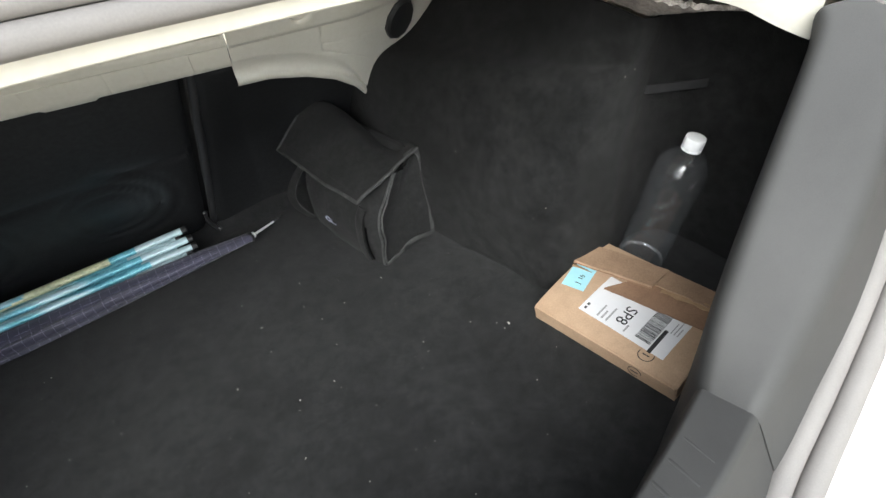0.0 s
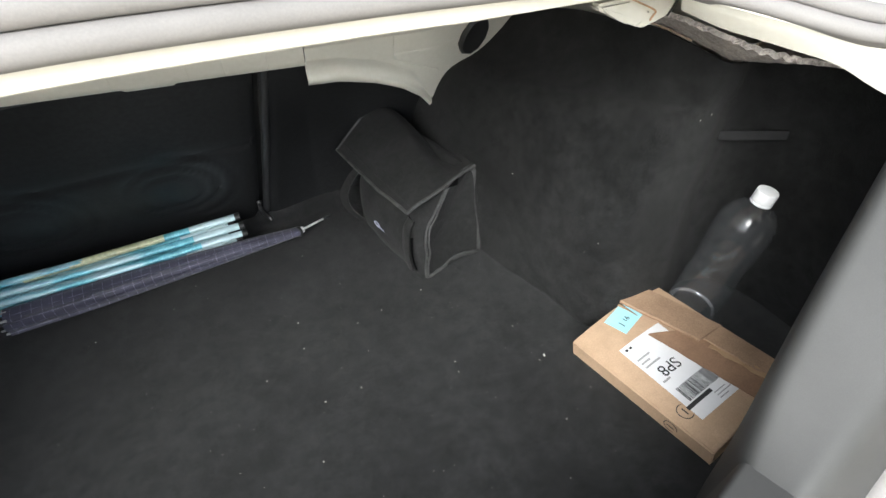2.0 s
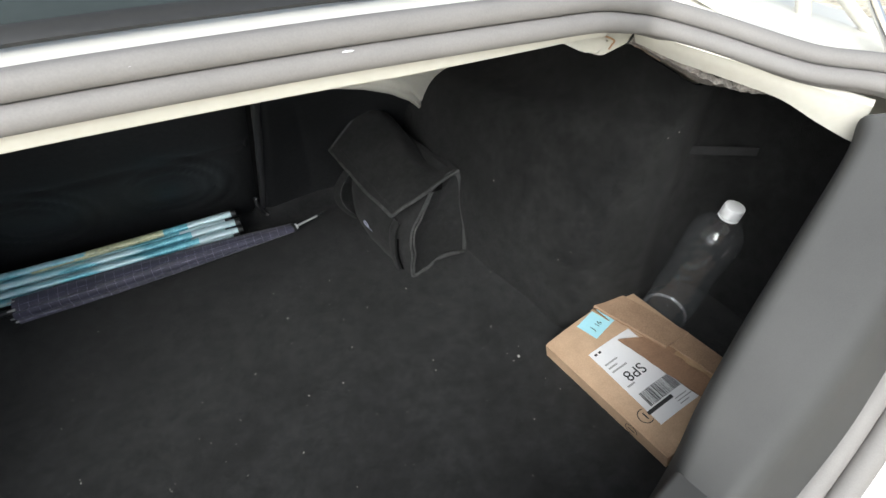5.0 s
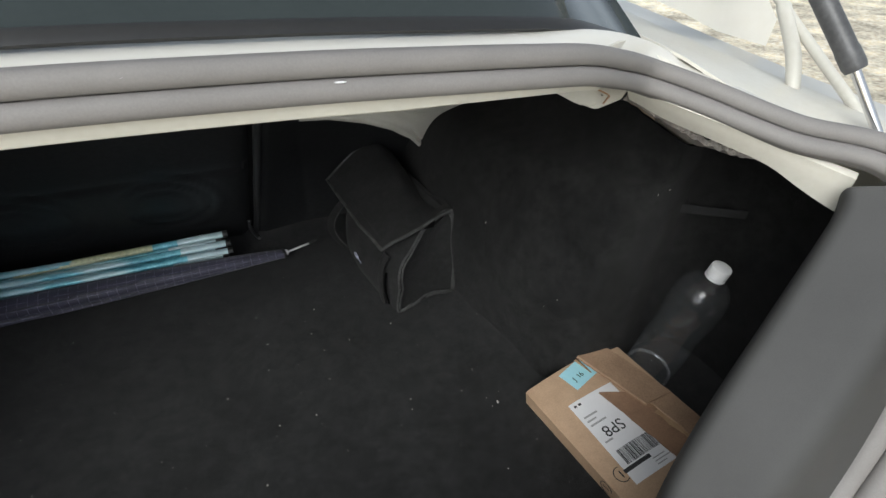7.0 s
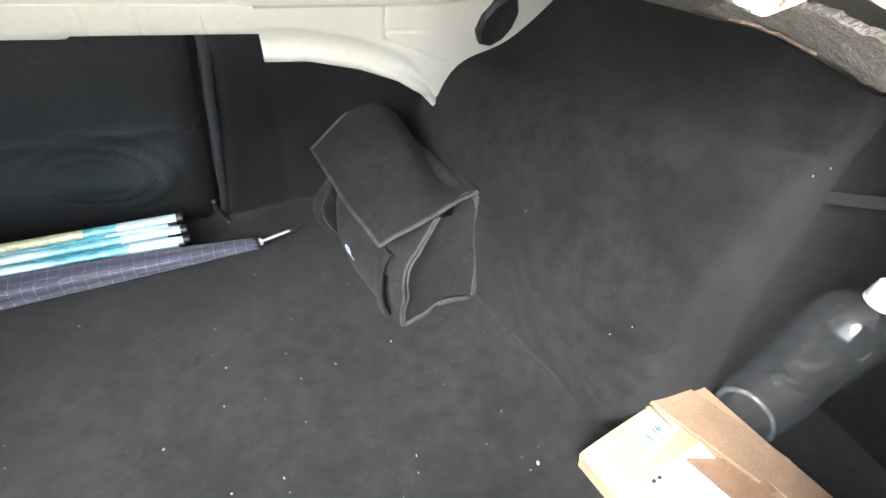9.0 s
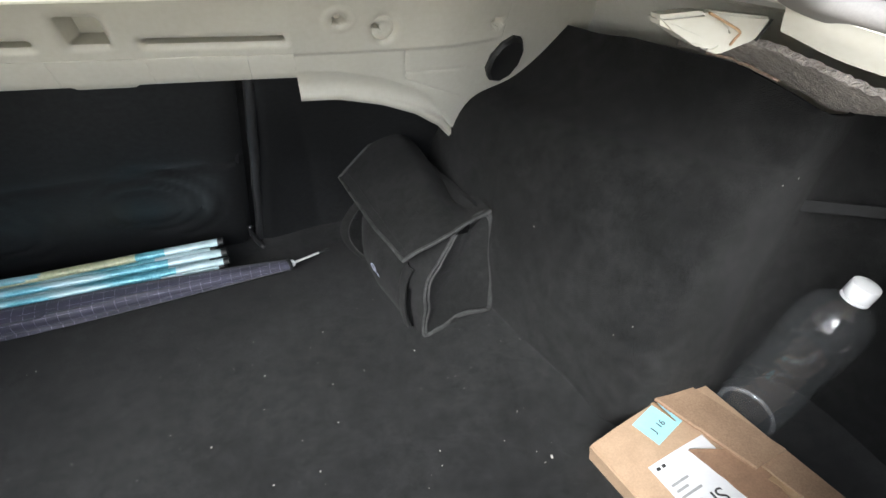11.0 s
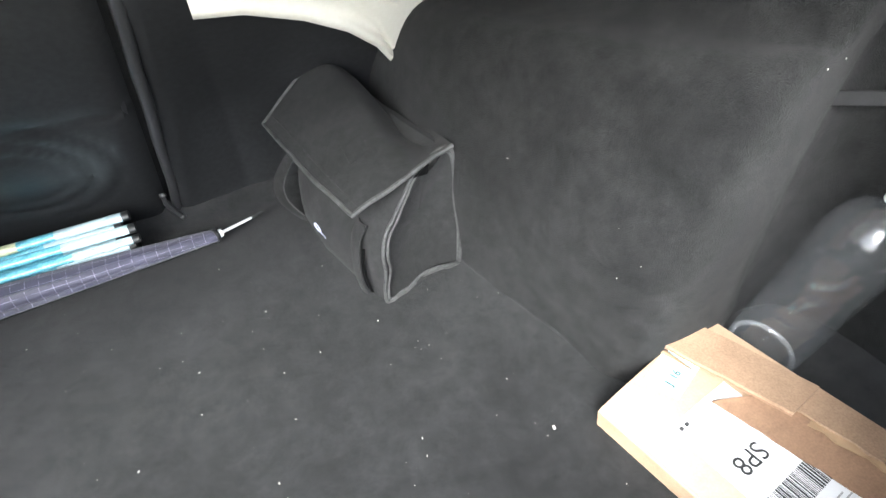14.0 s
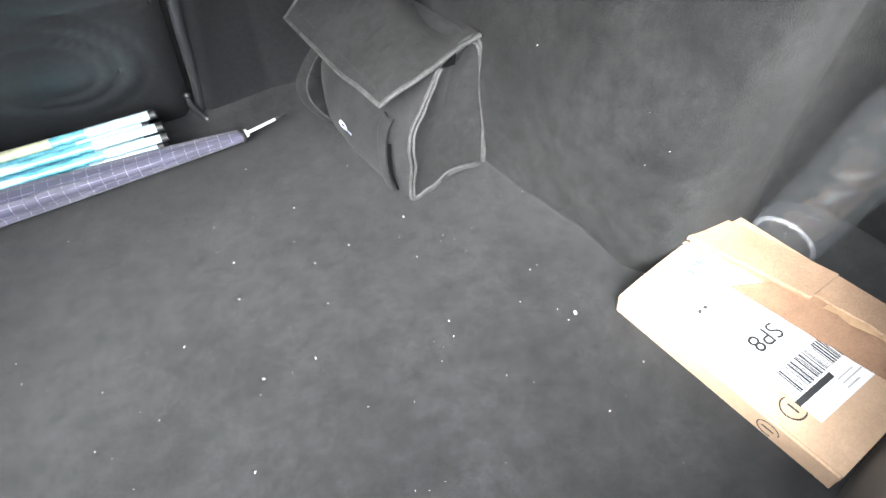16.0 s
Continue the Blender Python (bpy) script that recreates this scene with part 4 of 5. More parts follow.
# ---- things in the boot ----
def tool_bag():
    O = Vector((0.0, 0.0, 0.0))
    Lw = Vector((-0.2, 0.98, 0)).normalized()
    W = Vector((-0.974, -0.227, 0)).normalized()
    LEN, WID = 0.262, 0.137
    bag = thing("tool_bag", "small black fabric tool bag with a loose top flap", "bag", at=O)

    def P(l, w, z):
        return Lw * l + W * w + Vector((0, 0, z))

    prof = [(0.010, 0.006), (0.004, 0.06), (0.010, 0.13), (0.016, 0.203), (0.045, 0.186), (0.057, 0.184), (0.067, 0.194), (0.100, 0.152), (0.130, 0.109), (0.136, 0.05), (0.141, 0.003)]
    rows = []
    for i in range(29):
        u = i / 28
        bulge = math.sin(math.pi * u) ** 0.6
        row = []
        for k, (w, z) in enumerate(prof):
            if k >= 6:
                w += 0.036 * bulge * (0.25 if k == 6 else 0.8 if k == 7 else 1.0 if k < 10 else 0.35)
            q = P(LEN * u, w, z)
            row.append(q + W * 0.003 * noise.noise(q * 22) * min(1, 6 * u, 6 - 6 * u))
        rows.append(spline(row, 3))
    body = sheet(rows)
    for r, way in ((rows[0], 0.020), (rows[-1], -0.016)):
        c = sum(r, Vector()) / len(r) + Lw * way + Vector((0, 0, -0.02))
        cv = body.verts.new(c)
        rings = [[body.verts.new(v.lerp(c, f) + Lw * way * (math.sin(f * 1.57) - f) * 0.8 + Lw * 0.004 * noise.noise(v * 30) * (f > 0)) for v in r] for f in (0, 0.12, 0.35, 0.65)]
        for ra, rb in zip(rings, rings[1:]):
            for k in range(len(ra)):
                m = (k + 1) % len(ra)
                body.faces.new((ra[k], ra[m], rb[m], rb[k]))
        for k in range(len(r)):
            body.faces.new((rings[-1][k], rings[-1][(k + 1) % len(r)], cv))
    part("body", body, BAGCLOTH, bag)
    # double piping round the end gussets, wavy along the hem
    for l, way in ((0.0, 1), (LEN, -1)):
        hem = [(0.122, 0.006, -0.004), (0.104, 0.004, -0.001), (0.080, 0.009, 0.004), (0.060, 0.016, -0.004), (0.046, 0.014, -0.005), (0.028, 0.011, -0.008)]
        loop = spline([P(l, w, z) for w, z in prof[:4]] + [P(l, w, z) for w, z in prof[6:]] + [P(l + way * e, w, z) for w, z, e in hem], 5, True)
        loop = [v + Vector((0, 0, 0.0015)) * noise.noise(v * 60) + W * 0.002 * noise.noise(v * 45) for v in loop]
        part("piping", tube(loop + [loop[0]], 0.0027, 6), PIPING, bag)
        c = sum(loop, Vector()) / len(loop)
        inset = [v + (c - v).normalized() * (0.0062 + 0.0012 * noise.noise(v * 40)) - Lw * 0.001 * way for v in loop]
        part("piping", tube(inset + [inset[0]], 0.0023, 6), PIPING, bag)
    # flap: cross-sections from the near end to the far end, each (across, height)
    secs = [[(0.018, 0.211), (0.040, 0.2075), (0.066, 0.202), (0.100, 0.192), (0.135, 0.185), (0.170, 0.176)],
            [(0.012, 0.208), (0.030, 0.197), (0.050, 0.199), (0.090, 0.203), (0.135, 0.194), (0.171, 0.177)],
            [(0.010, 0.203), (0.025, 0.186), (0.045, 0.200), (0.080, 0.223), (0.130, 0.206), (0.172, 0.174)],
            [(0.006, 0.196), (0.016, 0.182), (0.040, 0.214), (0.075, 0.235), (0.128, 0.210), (0.172, 0.177)],
            [(0.004, 0.190), (0.012, 0.180), (0.036, 0.227), (0.070, 0.244), (0.125, 0.214), (0.171, 0.179)],
            [(0.002, 0.180), (0.008, 0.184), (0.032, 0.232), (0.068, 0.252), (0.122, 0.218), (0.170, 0.181)],
            [(0.000, 0.172), (0.006, 0.190), (0.030, 0.234), (0.070, 0.253), (0.124, 0.220), (0.169, 0.183)]]
    rows = []
    lines = [spline([(w, z, 0) for w, z in sec], 5) for sec in secs]
    for k in range(len(lines[0])):
        rows.append(spline([(0, ln[k].x, ln[k].y) for ln in lines], 5))
    n = len(rows[0]) - 1
    rows = [[P(-0.008 + (0.284 - 0.020 * (1 - k / 25)) * i / n, q.y, q.z + 0.0016 * noise.noise(Vector((i * 0.3, k * 0.25, 0)))) for k, q in enumerate([r[i] for r in rows])] for i in range(n + 1)]
    flap = part("flap", sheet(rows, -0.004), BAGCLOTH, bag)
    rim = [r[-1] for r in rows]
    edge = [r for r in rows[0]] + rim[1:] + rows[-1][::-1][1:]
    part("flap_binding", tube([v + Vector((0, 0, -0.001)) for v in edge], 0.0033, 6), PIPING, bag)
    inner = [r[-3] for r in rows]
    part("flap_seam", tube([v + Vector((0, 0, -0.0006)) for v in inner], 0.0012, 5), BAGCLOTH, bag)
    patch = [rows[i][k] for i, k in [(7, 17), (8, 17), (9, 17), (10, 17), (10, 18), (10, 19), (10, 20), (9, 20), (8, 20), (7, 20), (7, 18), (7, 17)]]
    part("stitching", tube([v + Vector((0, 0, 0.0002)) for v in patch], 0.0005, 4), BAGCLOTH, bag)
    # front tab and end loop
    tab = spline([P(0.030, 0.1420, 0.128), P(0.030, 0.1555, 0.110), P(0.029, 0.1620, 0.080), P(0.028, 0.1635, 0.050), P(0.027, 0.1590, 0.018)], 4)
    part("front_tab", sheet([[v - Lw * 0.011 - W * 0.001 for v in tab], [v - Lw * 0.004 + W * 0.0015 for v in tab], [v + Lw * 0.004 + W * 0.0015 for v in tab], [v + Lw * 0.011 - W * 0.002 for v in tab]], 0.003), BAGCLOTH, bag)
    part("tab_edge", tube([v + Lw * 0.0112 - W * 0.0005 for v in tab], 0.0009, 5), PIPING, bag)
    # thin black sheets, colour in place of the shade behind the tab
    slit = [v - Lw * 0.0120 - W * 0.0035 for v in tab[6:]]
    part("tab_gap_shade", sheet([slit, [v - Lw * 0.0012 - W * 0.003 for v in slit]], 0.0015), GAPSHADE, bag, "black strip painted as the shade behind the tab")
    part("tab_gap_shade", sheet([[tab[0] - Lw * 0.010 + W * 0.002, tab[1] - Lw * 0.012 + W * 0.001], [tab[0] + Lw * 0.004 + W * 0.002, tab[1] + Lw * 0.002 + W * 0.002]], 0.0015), GAPSHADE, bag)
    loop = spline([P(0.262, 0.128, 0.135), P(0.276, 0.150, 0.108), P(0.280, 0.172, 0.075), P(0.270, 0.176, 0.050), P(0.256, 0.166, 0.028), P(0.246, 0.152, 0.010)], 6)
    part("carry_loop", sheet([[v - Lw * 0.007 - W * 0.006 for v in loop], loop, [v + Lw * 0.008 + W * 0.004 for v in loop]], 0.003), BAGCLOTH, bag)
    for sgn in (-1, 1):
        part("loop_edge", tube([v + (Lw * 0.008 + W * 0.004 if sgn > 0 else Lw * -0.007 - W * 0.006) for v in loop], 0.0013, 5), PIPING, bag)
    # black plate painted as the shade where the flap lifts off the gusset
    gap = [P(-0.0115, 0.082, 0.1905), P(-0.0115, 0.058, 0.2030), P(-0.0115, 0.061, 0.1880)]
    part("gusset_gap_shade", plate(gap, Lw * 0.0015), GAPSHADE, bag, smooth=False)
    # badge: plain oval ring and bars
    c = P(0.118, 0.1765, 0.083)
    ringpts = [c + Lw * 0.0100 * math.cos(a) + Vector((0, 0, 1)) * 0.0050 * math.sin(a) for a in [2 * math.pi * k / 20 for k in range(21)]]
    part("badge", tube(ringpts, 0.0009, 6), BADGE, bag)
    for k in range(4):
        part("badge_bar", block(c - Lw * (0.005 + 0.0065 * k) + W * 0.0005 + Vector((0, 0, -0.003)), -Lw * 0.0022, W * 0.0006, (0, 0, 0.0036)), BADGE, bag)


tool_bag()


def bottle():
    base = Vector((0.250, -0.322, 0.004))
    axis = (Vector((0.284, -0.361, 0.25)) - base).normalized()
    b = thing("water_bottle", "empty clear plastic bottle with a white screw cap", "bottle", at=base)
    prof = [(0.004, 0.017), (0.018, 0.014), (0.029, 0.004), (0.034, 0.001), (0.040, 0.004), (0.0415, 0.014), (0.0418, 0.060), (0.0416, 0.084), (0.0402, 0.090), (0.0408, 0.094), (0.0405, 0.112), (0.0408, 0.130), (0.0402, 0.134),
            (0.0418, 0.140), (0.0424, 0.180), (0.0416, 0.198), (0.038, 0.212), (0.031, 0.223), (0.021, 0.230), (0.0145, 0.235), (0.0135, 0.246)]
    smooth = []
    for (r0, h0), (r1, h1) in zip(prof, prof[1:]):
        smooth += [(r0, h0), ((r0 + r1) / 2, (h0 + h1) / 2)]
    smooth.append(prof[-1])
    bm = lathe(smooth, (0, 0, 0), axis, 40, caps=False)
    bm.faces.new([v for v in bm.verts][:40][::-1])
    o = part("shell", bm, PET, b)
    o.visible_shadow = False
    part("base_ring", lathe([(0.0372 + 0.0036 * math.cos(a), 0.0050 + 0.0036 * math.sin(a)) for a in [2 * math.pi * k / 10 for k in range(11)]], (0, 0, 0), axis, 56, caps=False), PETBASE, b, "thick bottle foot, whitened to stand in for its highlight")
    cap = lathe([(0.0148, 0.2415), (0.0155, 0.243), (0.0155, 0.2555), (0.0148, 0.2590), (0.012, 0.260), (0.001, 0.260)], (0, 0, 0), axis, 36)
    part("cap", cap, CAPWHITE, b)
    part("neck_ring", lathe([(0.0140, 0.2375), (0.0156, 0.2380), (0.0156, 0.2405), (0.0140, 0.2410)], (0, 0, 0), axis, 36), CAPWHITE, b, "white tamper ring")


bottle()


def text_mesh(body, size, depth=0.0002):
    cu = bpy.data.curves.new("words", "FONT")
    cu.body, cu.size, cu.extrude, cu.align_x, cu.align_y = body, size, depth, "CENTER", "CENTER"
    ob = new("words", cu)
    dg = bpy.context.evaluated_depsgraph_get()
    me = bpy.data.meshes.new_from_object(ob.evaluated_get(dg))
    bpy.data.objects.remove(ob)
    return me


def parcel():
    A = Vector((0.219, -0.976, 0)).normalized()
    B = Vector((0.976, 0.219, 0)).normalized()
    O = Vector((0.013, -0.326, 0.0))
    H = 0.0445
    box = thing("cardboard_parcel", "torn open flat brown cardboard parcel with postal labels", "parcel", at=O)

    def top(a, b):
        """Height of the bowed lid at a along, b across."""
        v = min(1.0, max(0.0, b / 0.120))
        return 0.0310 + (H - 0.0310) * (1 - (1 - v) ** 2) + 0.0010 * math.sin(a * 17 + b * 9) * min(1.0, b / 0.02)

    def P(a, b, z):
        return A * a + B * b + Vector((0, 0, z))

    A0, LA, LB = -0.008, 0.248, 0.190
    rows = [[P(A0 + LA * i / 24, -0.001 + (LB + 0.001) * k / 16, top(A0 + LA * i / 24, LB * k / 16)) for k in range(17)] for i in range(25)]
    part("lid", sheet(rows, -0.003), CARD, box)
    for side in range(4):
        line = []
        for k in range(21):
            v = k / 20
            a, b = ((A0 + LA * v, 0.0015), (A0 + LA * v, LB - 0.0015), (A0 + 0.0015, LB * v), (A0 + LA - 0.0015, LB * v))[side]
            c = 0.002 * (side == 0)
            line.append((P(a, b + c, 0.0005), P(a, b + c * 0.4 + 0.001 * noise.noise(Vector((v * 8, side, 0))), 0.012), P(a, b - 0.002 * (side == 0), top(a, b) - 0.002)))
        part("side", sheet(line, 0.003), CARD, box)
    part("base", block(P(A0 + 0.006, 0.008, 0.001), A * (LA - 0.012), B * (LB - 0.014), (0, 0, 0.003)), CARD, box)
    # raised flap with its torn edge
    rows = []
    for i in range(24):
        u = i / 23
        jag = 0.002 * noise.noise(Vector((u * 9, 5, 0)))
        b0, b1 = 0.104 + 0.025 * u + jag, 0.164 + 0.023 * u
        rows.append([P(-0.008 + 0.132 * u, b0 + (b1 - b0) * v, H + 0.0100 - 0.0060 * v + 0.0015 * math.sin(u * 5) * v) for v in [k / 8 for k in range(9)]])
    part("flap", sheet(rows, 0.0035), FLAPCARD, box, "raised cardboard flap with a torn edge")
    part("flap_edge", tube([r[0] + Vector((0, 0, -0.001)) for r in rows], 0.0012, 5), KRAFT, box)
    rows = []
    for i in range(30):
        u = i / 29
        jag = 0.002 * noise.noise(Vector((u * 9, 9, 0)))
        b0 = 0.088 + 0.018 * u + jag * (u > 0.02)
        b1 = 0.089 + 0.056 * min(1, u * 5) + 0.006 * u
        rows.append([P(0.064 + 0.175 * u, b0 + (b1 - b0) * v, H + 0.0012 + 0.0022 * v) for v in [k / 6 for k in range(7)]])
    part("inner_flap", sheet(rows, 0.0013), KRAFT, box, "darker brown inside face of a torn flap")
    rows = []
    for i in range(20):
        u = i / 19
        jag = 0.0025 * noise.noise(Vector((u * 8, 13, 0)))
        b0, b1 = 0.140 + 0.009 * u + jag, 0.190
        rows.append([P(0.122 + 0.118 * u, b0 + (b1 - b0) * v, H + 0.0050 - 0.006 * v + 0.002 * math.sin(u * 4) * (1 - v)) for v in [k / 6 for k in range(7)]])
    part("side_flap", sheet(rows, 0.0025), FLAPCARD, box)
    # tape
    rows = [[P(0.138 + 0.013 * i, 0.132 + 0.004 * k + 0.0035 * noise.noise(Vector((i, k, 7))) + 0.0015 * i, H + 0.0062 + 0.0025 * math.sin(i * 2.1 + k * 1.3)) for k in range(4)] for i in range(8)]
    part("tape", sheet(rows, 0.0006), TAPE, box)
    rows = [[P(-0.012 + 0.013 * k, 0.098 + 0.012 * i / 4 + 0.002 * k, H + 0.003 + 0.003 * math.sin(i + k * 0.7)) for k in range(4)] for i in range(5)]
    part("tape", sheet(rows, 0.0006), TAPE, box)
    # address label: long side runs along the box
    LO = P(0.054, 0.032, 0)
    UA = (P(0.205, 0.026, 0) - LO).normalized()
    UB = Vector((-UA.y, UA.x, 0))
    NA, NB = 0.150, 0.088

    def lab(a, b, dz=0.0):
        q = LO + UA * a + UB * b
        return Vector((q.x, q.y, top(q.dot(A), q.dot(B)) + 0.0006 + dz))

    rows = []
    for i in range(25):
        a = NA * i / 24
        wide = NB
        rows.append([lab(a, wide * k / 10) for k in range(11)])
    label = part("address_label", sheet(rows, 0.0003), PAPER, box, "white paper postal label")
    text = new("code_text", text_mesh("SP8", 0.0265))
    text.data.materials.append(INK)
    text.parent = label
    q = lab(0.066, 0.033, 0.0012)
    xa, ya = (lab(0.066, 0.009) - lab(0.066, 0.057)).normalized(), UA
    text.matrix_local = Matrix(((xa.x, ya.x, 0, q.x), (xa.y, ya.y, 0, q.y), (xa.z, ya.z, 1, q.z), (0, 0, 0, 1)))

    def mark(a0, a1, b0, b1, mat=INK, name="printed_bar", dz=0.0006):
        nb = max(1, int((b1 - b0) / 0.005))
        grid = [[lab(a0 + (a1 - a0) * i / 2, b0 + (b1 - b0) * k / nb, dz) for k in range(nb + 1)] for i in range(3)]
        part(name, sheet(grid, 0.0002), mat, label, smooth=False)

    random.seed(7)
    b = 0.010
    while b < 0.078:
        w = random.choice((0.0006, 0.0009, 0.0014, 0.002))
        mark(0.097, 0.122, b, b + w)
        b += w + random.choice((0.0007, 0.001, 0.0014))
    mark(0.1245, 0.1305, -0.002, 0.047)
    mark(0.006, 0.010, 0.006, 0.011)
    mark(0.006, 0.010, 0.014, 0.019)
    for a in (0.030, 0.038, 0.046, 0.078):
        mark(a, a + 0.003, 0.006, 0.006 + random.uniform(0.012, 0.03), GREYINK)
    for a in (0.133, 0.138, 0.143):
        mark(a, a + 0.0015, 0.046, 0.046 + random.uniform(0.015, 0.034), GREYINK)
    # blue sorting sticker
    so = P(0.001, 0.058, 0)
    sa = (A * 0.038 + B * 0.006).normalized()
    sb = (A * -0.010 + B * 0.054).normalized()

    def stick(a, b, dz=0.0):
        q = so + sa * a + sb * b
        return Vector((q.x, q.y, top(q.dot(A), q.dot(B)) + 0.0006 + dz))

    rows = [[stick(0.040 * i / 6, 0.053 * k / 6) for k in range(7)] for i in range(7)]
    sticker = part("sorting_sticker", sheet(rows, 0.0003), BLUEPAPER, box, "small light blue sorting sticker")
    text = new("code_text", text_mesh("J  16", 0.0125))
    text.data.materials.append(INK)
    text.parent = sticker
    q = stick(0.024, 0.022, 0.0008)
    xa, ya = (stick(0.021, 0.045) - stick(0.021, 0.009)).normalized(), -sa
    text.matrix_local = Matrix(((xa.x, ya.x, 0, q.x), (xa.y, ya.y, 0, q.y), (xa.z, ya.z, 1, q.z), (0, 0, 0, 1)))
    # printed round symbols
    for a, b, r in ((0.181, 0.020, 0.0115),):
        pts = [P(a + r * math.cos(t), b + r * math.sin(t), top(a, b) + 0.0006) for t in [2 * math.pi * k / 24 for k in range(25)]]
        part("printed_ring", tube(pts, 0.0007, 4), INK, box)
        part("printed_bar", plate([P(a - r * 0.5, b - 0.001, top(a, b) + 0.0004), P(a + r * 0.5, b - 0.001, top(a, b) + 0.0004), P(a + r * 0.5, b + 0.001, top(a, b) + 0.0004), P(a - r * 0.5, b + 0.001, top(a, b) + 0.0004)], (0, 0, 0.0003)), INK, box, smooth=False)
    # the same symbol on the near side, half worn off
    pts = [P(0.178 + 0.0105 * math.cos(t), -0.0028, 0.016 + 0.0085 * math.sin(t)) for t in [2 * math.pi * k / 24 for k in range(21)]]
    part("printed_ring", tube(pts, 0.0006, 4), INK, box)
    part("printed_bar", plate([P(0.172, -0.0026, 0.0150), P(0.184, -0.0026, 0.0150), P(0.184, -0.0026, 0.0165), P(0.172, -0.0026, 0.0165)], -B * 0.0004), INK, box, smooth=False)


parcel()


def umbrella():
    tip, end = Vector((-0.340, 0.206, 0.030)), Vector((-0.895, 0.186, 0.028))
    u = thing("umbrella", "folded navy checked umbrella with a steel tip", "umbrella", at=tip)
    d = end - tip
    L = d.length
    d.normalize()
    side = Vector((-d.y, d.x, 0))
    bm = bmesh.new()
    n, m = 60, 48
    uvl = bm.loops.layers.uv.new("UVMap")
    rings = []
    for i in range(n + 1):
        v = i / n
        r = 0.0105 + 0.0155 * min(1, v * 1.5) ** 0.8
        ring = []
        for k in range(m):
            a = 2 * math.pi * k / m
            f = 1 + 0.26 * (((a * 5 / (2 * math.pi) + v * 0.5) % 1.0) - 0.5) * min(1, v * 3 + 0.2) + 0.05 * noise.noise(Vector((math.cos(a) * 2, math.sin(a) * 2, v * 9)))
            c = Vector((0, 0, -0.001 * v))
            q = d * (L * v) + side * (r * f * math.cos(a)) * 1.1 + Vector((0, 0, 1)) * (r * f * math.sin(a) * 0.85) + c
            ring.append(bm.verts.new(q))
        rings.append(ring)
    for i in range(n):
        for k in range(m):
            f = bm.faces.new((rings[i][k], rings[i][(k + 1) % m], rings[i + 1][(k + 1) % m], rings[i + 1][k]))
            for lp, (ii, kk) in zip(f.loops, ((i, k), (i, k + 1), (i + 1, k + 1), (i + 1, k))):
                lp[uvl].uv = (ii / n * L / 0.0175, kk / m * 11)
    bm.faces.new(rings[0][::-1])
    bm.faces.new(rings[-1])
    part("canopy", bm, CHECK, u)
    fd = (Vector((-0.263, 0.243, 0.024)) - tip).normalized()
    part("ferrule", lathe([(0.0050, -0.004), (0.0058, 0.0), (0.0055, 0.007), (0.0027, 0.010), (0.0025, 0.060), (0.0023, 0.064)], (0, 0, 0), fd, 16), CHROME, u, "bright steel ferrule")
    part("ferrule_tip", lathe([(0.0022, 0.0635), (0.0024, 0.065), (0.0019, 0.084), (0.0006, 0.088)], (0, 0, 0), fd, 12), DARKMETAL, u, "dark pointed tip")
    part("ferrule_ring", lathe([(0.0066, 0.001), (0.0072, 0.003), (0.0066, 0.009), (0.0040, 0.010)], (0, 0, 0), fd, 16), CAPWHITE, u, "pale ring at the ferrule")
    part("collar", lathe([(0.0115, -0.004), (0.0120, 0.0), (0.0100, 0.003), (0.006, 0.004)], -fd * 0.001, fd, 18), BLACKPLASTIC, u)
    for k in range(8):
        a = 2 * math.pi * k / 8
        o = d * L + side * 0.026 * math.cos(a) + Vector((0, 0, 0.021 * math.sin(a)))
        part("rib_tip", tube([o - d * 0.006, o + d * 0.008], [0.0024, 0.0018], 8), ZINC, u)
    part("shaft", tube([d * (L - 0.02), d * (L + 0.16)], 0.006, 12), DARKMETAL, u)


umbrella()


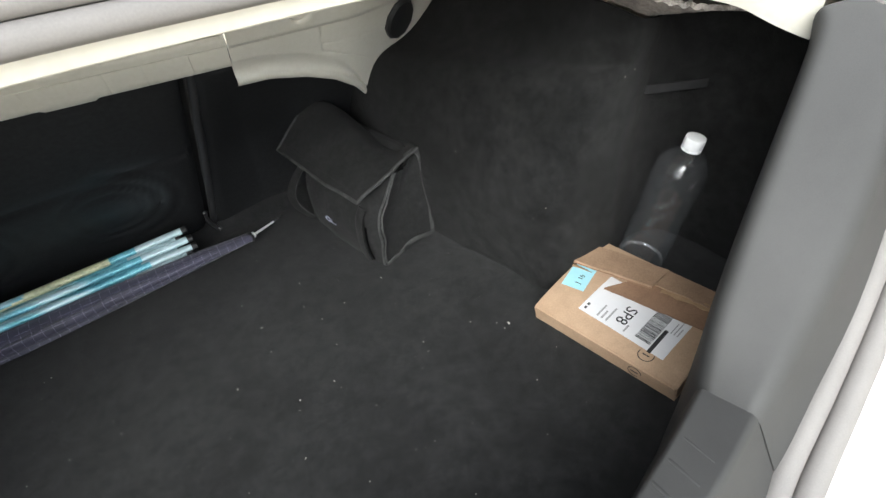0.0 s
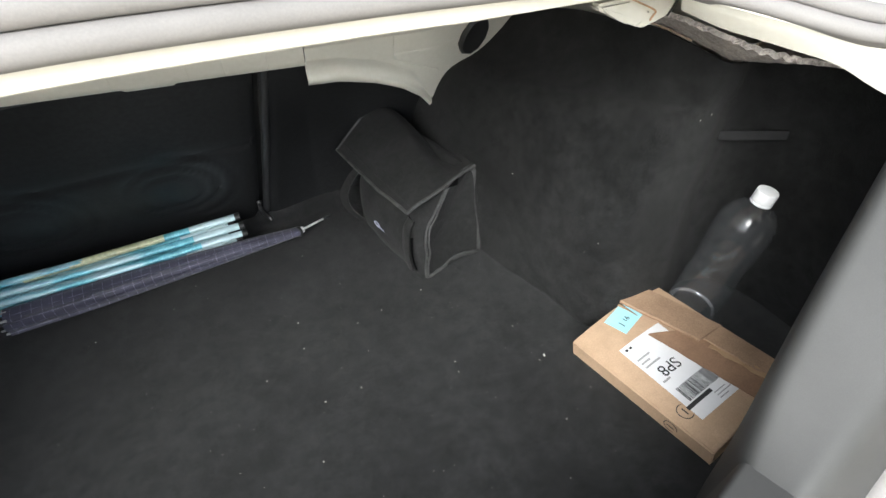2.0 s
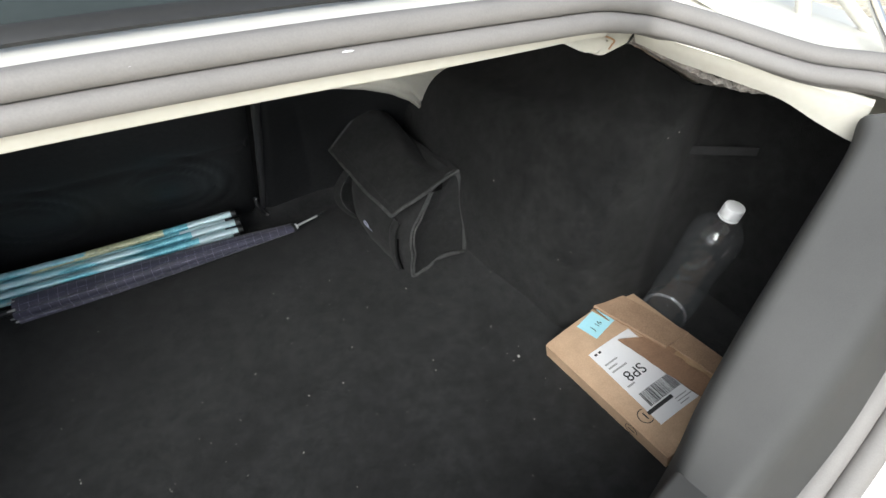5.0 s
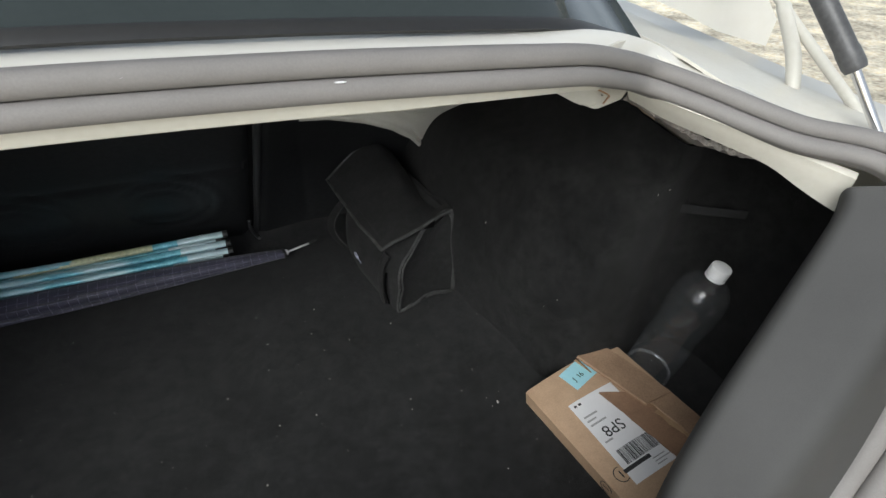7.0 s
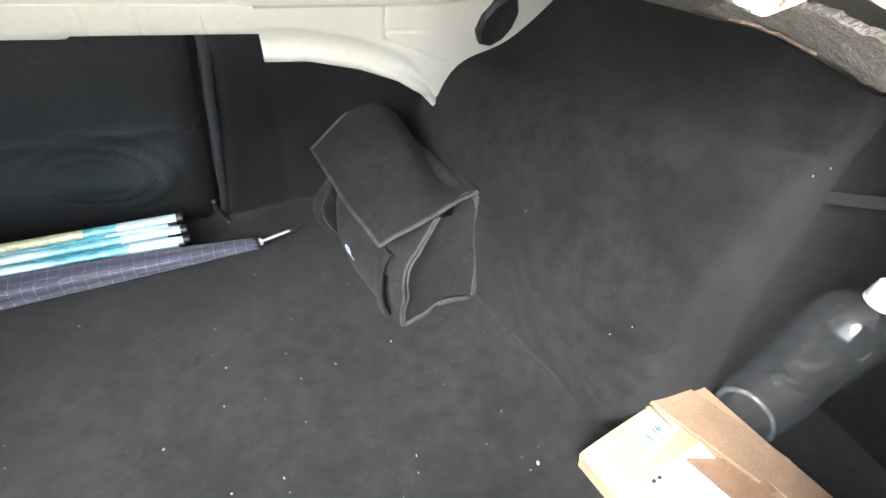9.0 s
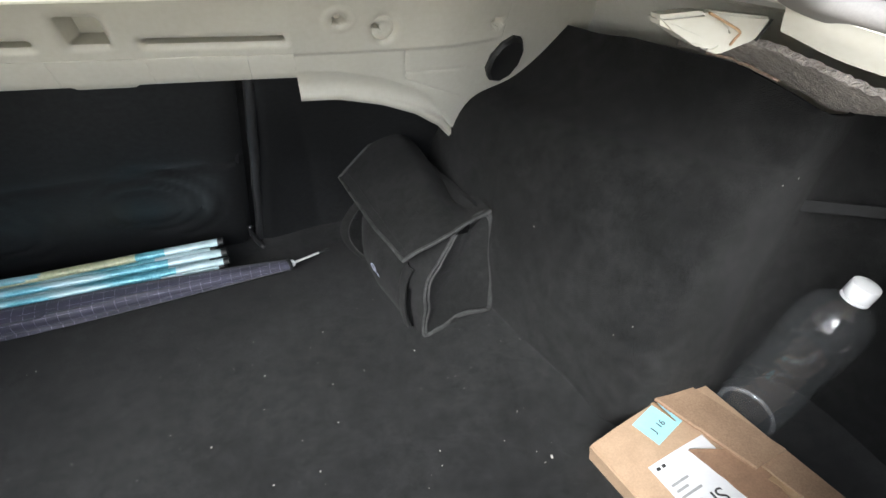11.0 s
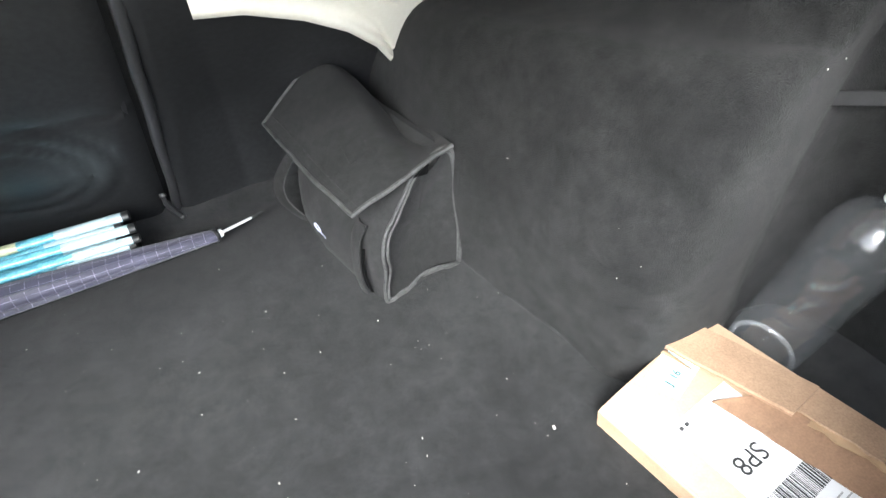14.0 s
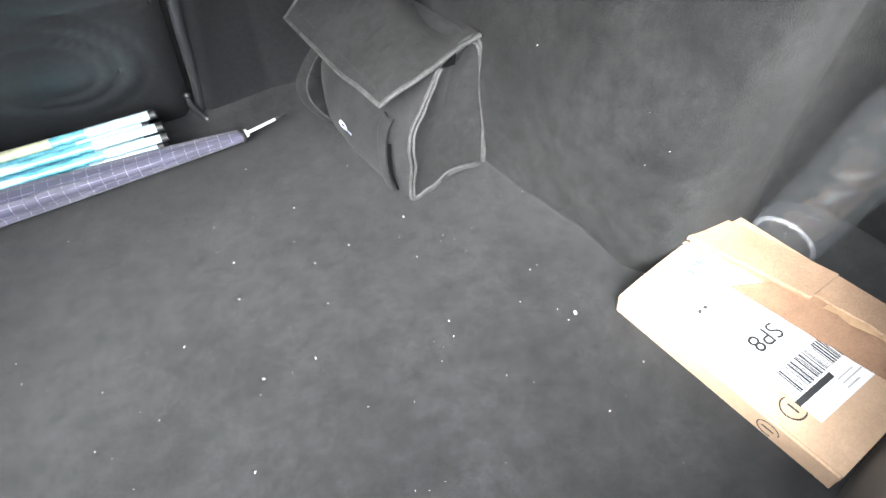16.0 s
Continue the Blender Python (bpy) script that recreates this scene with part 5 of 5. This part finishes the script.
def sticks():
    """A bundle of long foil-printed sticks lying behind the umbrella."""
    specs = [(-0.457, 0.240, 0.086, -1.16, 0.219, 0.078, 0.0088, True), (-0.454, 0.227, 0.070, -1.16, 0.200, 0.070, 0.0088, False),
             (-0.452, 0.213, 0.059, -1.16, 0.186, 0.058, 0.0078, False), (-0.475, 0.250, 0.066, -1.16, 0.232, 0.058, 0.0088, False),
             (-0.470, 0.262, 0.049, -1.16, 0.250, 0.044, 0.0088, False), (-0.480, 0.240, 0.046, -1.16, 0.230, 0.044, 0.0088, False),
             (-0.470, 0.250, 0.026, -1.16, 0.242, 0.024, 0.0088, False), (-0.470, 0.268, 0.012, -1.16, 0.262, 0.012, 0.0110, False),
             (-0.470, 0.244, 0.011, -1.16, 0.238, 0.011, 0.0110, False)]
    for x0, y0, z0, x1, y1, z1, r, yel in specs:
        a, b = Vector((x0, y0, z0)), Vector((x1, y1, z1))
        t = thing("foil_stick", "long stick wrapped in glossy blue foil with a black end", "stick", "bundle of foil sticks", at=a)
        d = b - a
        pts = [d * (k / 16) + Vector((0, 0, 0.020 * max(0.0, k / 16 - 0.42))) for k in range(17)]
        part("wrap", tube(pts, r, 12, flat=0.75), FOIL, t)
        part("foil_end", tube([d.normalized() * v for v in (0.001, 0.03, 0.050 + abs(x0 * 37.3 + y0 * 91.7) % 0.06)], r * 1.015, 12, flat=0.76), SILVERFOIL, t, "pale silvery foil at the tip")
        if yel:
            part("yellow_band", tube([d * v for v in (0.20, 0.32, 0.44, 0.56)], r * 1.02, 12, flat=0.76), YELLOWFOIL, t)
        part("end_cap", tube([d.normalized() * -0.009, d.normalized() * 0.001], r * 1.02, 12, flat=0.78), BLACKPLASTIC, t)


sticks()


def grit():
    random.seed(11)
    bm = bmesh.new()

    def fleck(x, y, s, long=1.8):
        a = random.uniform(0, math.pi)
        ux, uy = math.cos(a) * s * long, math.sin(a) * s * long
        vx, vy = -math.sin(a) * s, math.cos(a) * s
        block((x, y, 0.0012 * noise.noise(Vector((x * 6, y * 6, 3))) + 0.0003), (ux, uy, 0.0), (vx, vy, 0), (0, 0, s * 0.8), 0, bm)

    for x, y, s in ((-0.033, -0.304, 0.0024), (-0.329, -0.232, 0.0013), (-0.388, -0.232, 0.0012), (-0.172, -0.250, 0.0011), (-0.246, -0.078, 0.0012), (-0.160, -0.060, 0.0013), (-0.300, 0.03, 0.0010)):
        fleck(x, y, s)
    for k in range(150):
        fleck(random.uniform(-0.85, 0.03), random.uniform(-0.56, 0.16), random.choice((0.0003, 0.0003, 0.0004, 0.0004, 0.0005, 0.0006, 0.0009)), random.choice((1, 2, 2, 3)))
    for p in ((0.071, -0.182, 0.258), (0.072, -0.237, 0.206), (0.075, -0.269, 0.176), (0.049, -0.200, 0.124), (0.100, -0.224, 0.297), (0.211, -0.297, 0.368), (0.064, -0.254, 0.153), (0.193, -0.297, 0.363), (0.032, -0.086, 0.220)):
        k = random.uniform(0.00025, 0.0005)
        q = Vector((lining_x(min(FOOT, key=lambda f: (f.y - p[1]) ** 2 + (f.x - p[0]) ** 2 * 0.3), p[2] / 0.36), p[1], p[2])) if p[1] > -0.26 else Vector(p)
        block(q - Vector((0.004, 0.002, 0)), (k, -k, k * 2.5), (-k * 0.5, k, k), (0.004, 0.003, 0.0), 0, bm)
    solid("grit", bm, GRIT, "pale grit and lint flecks on the carpet and lining", "grit", "stuff", smooth=False)


grit()
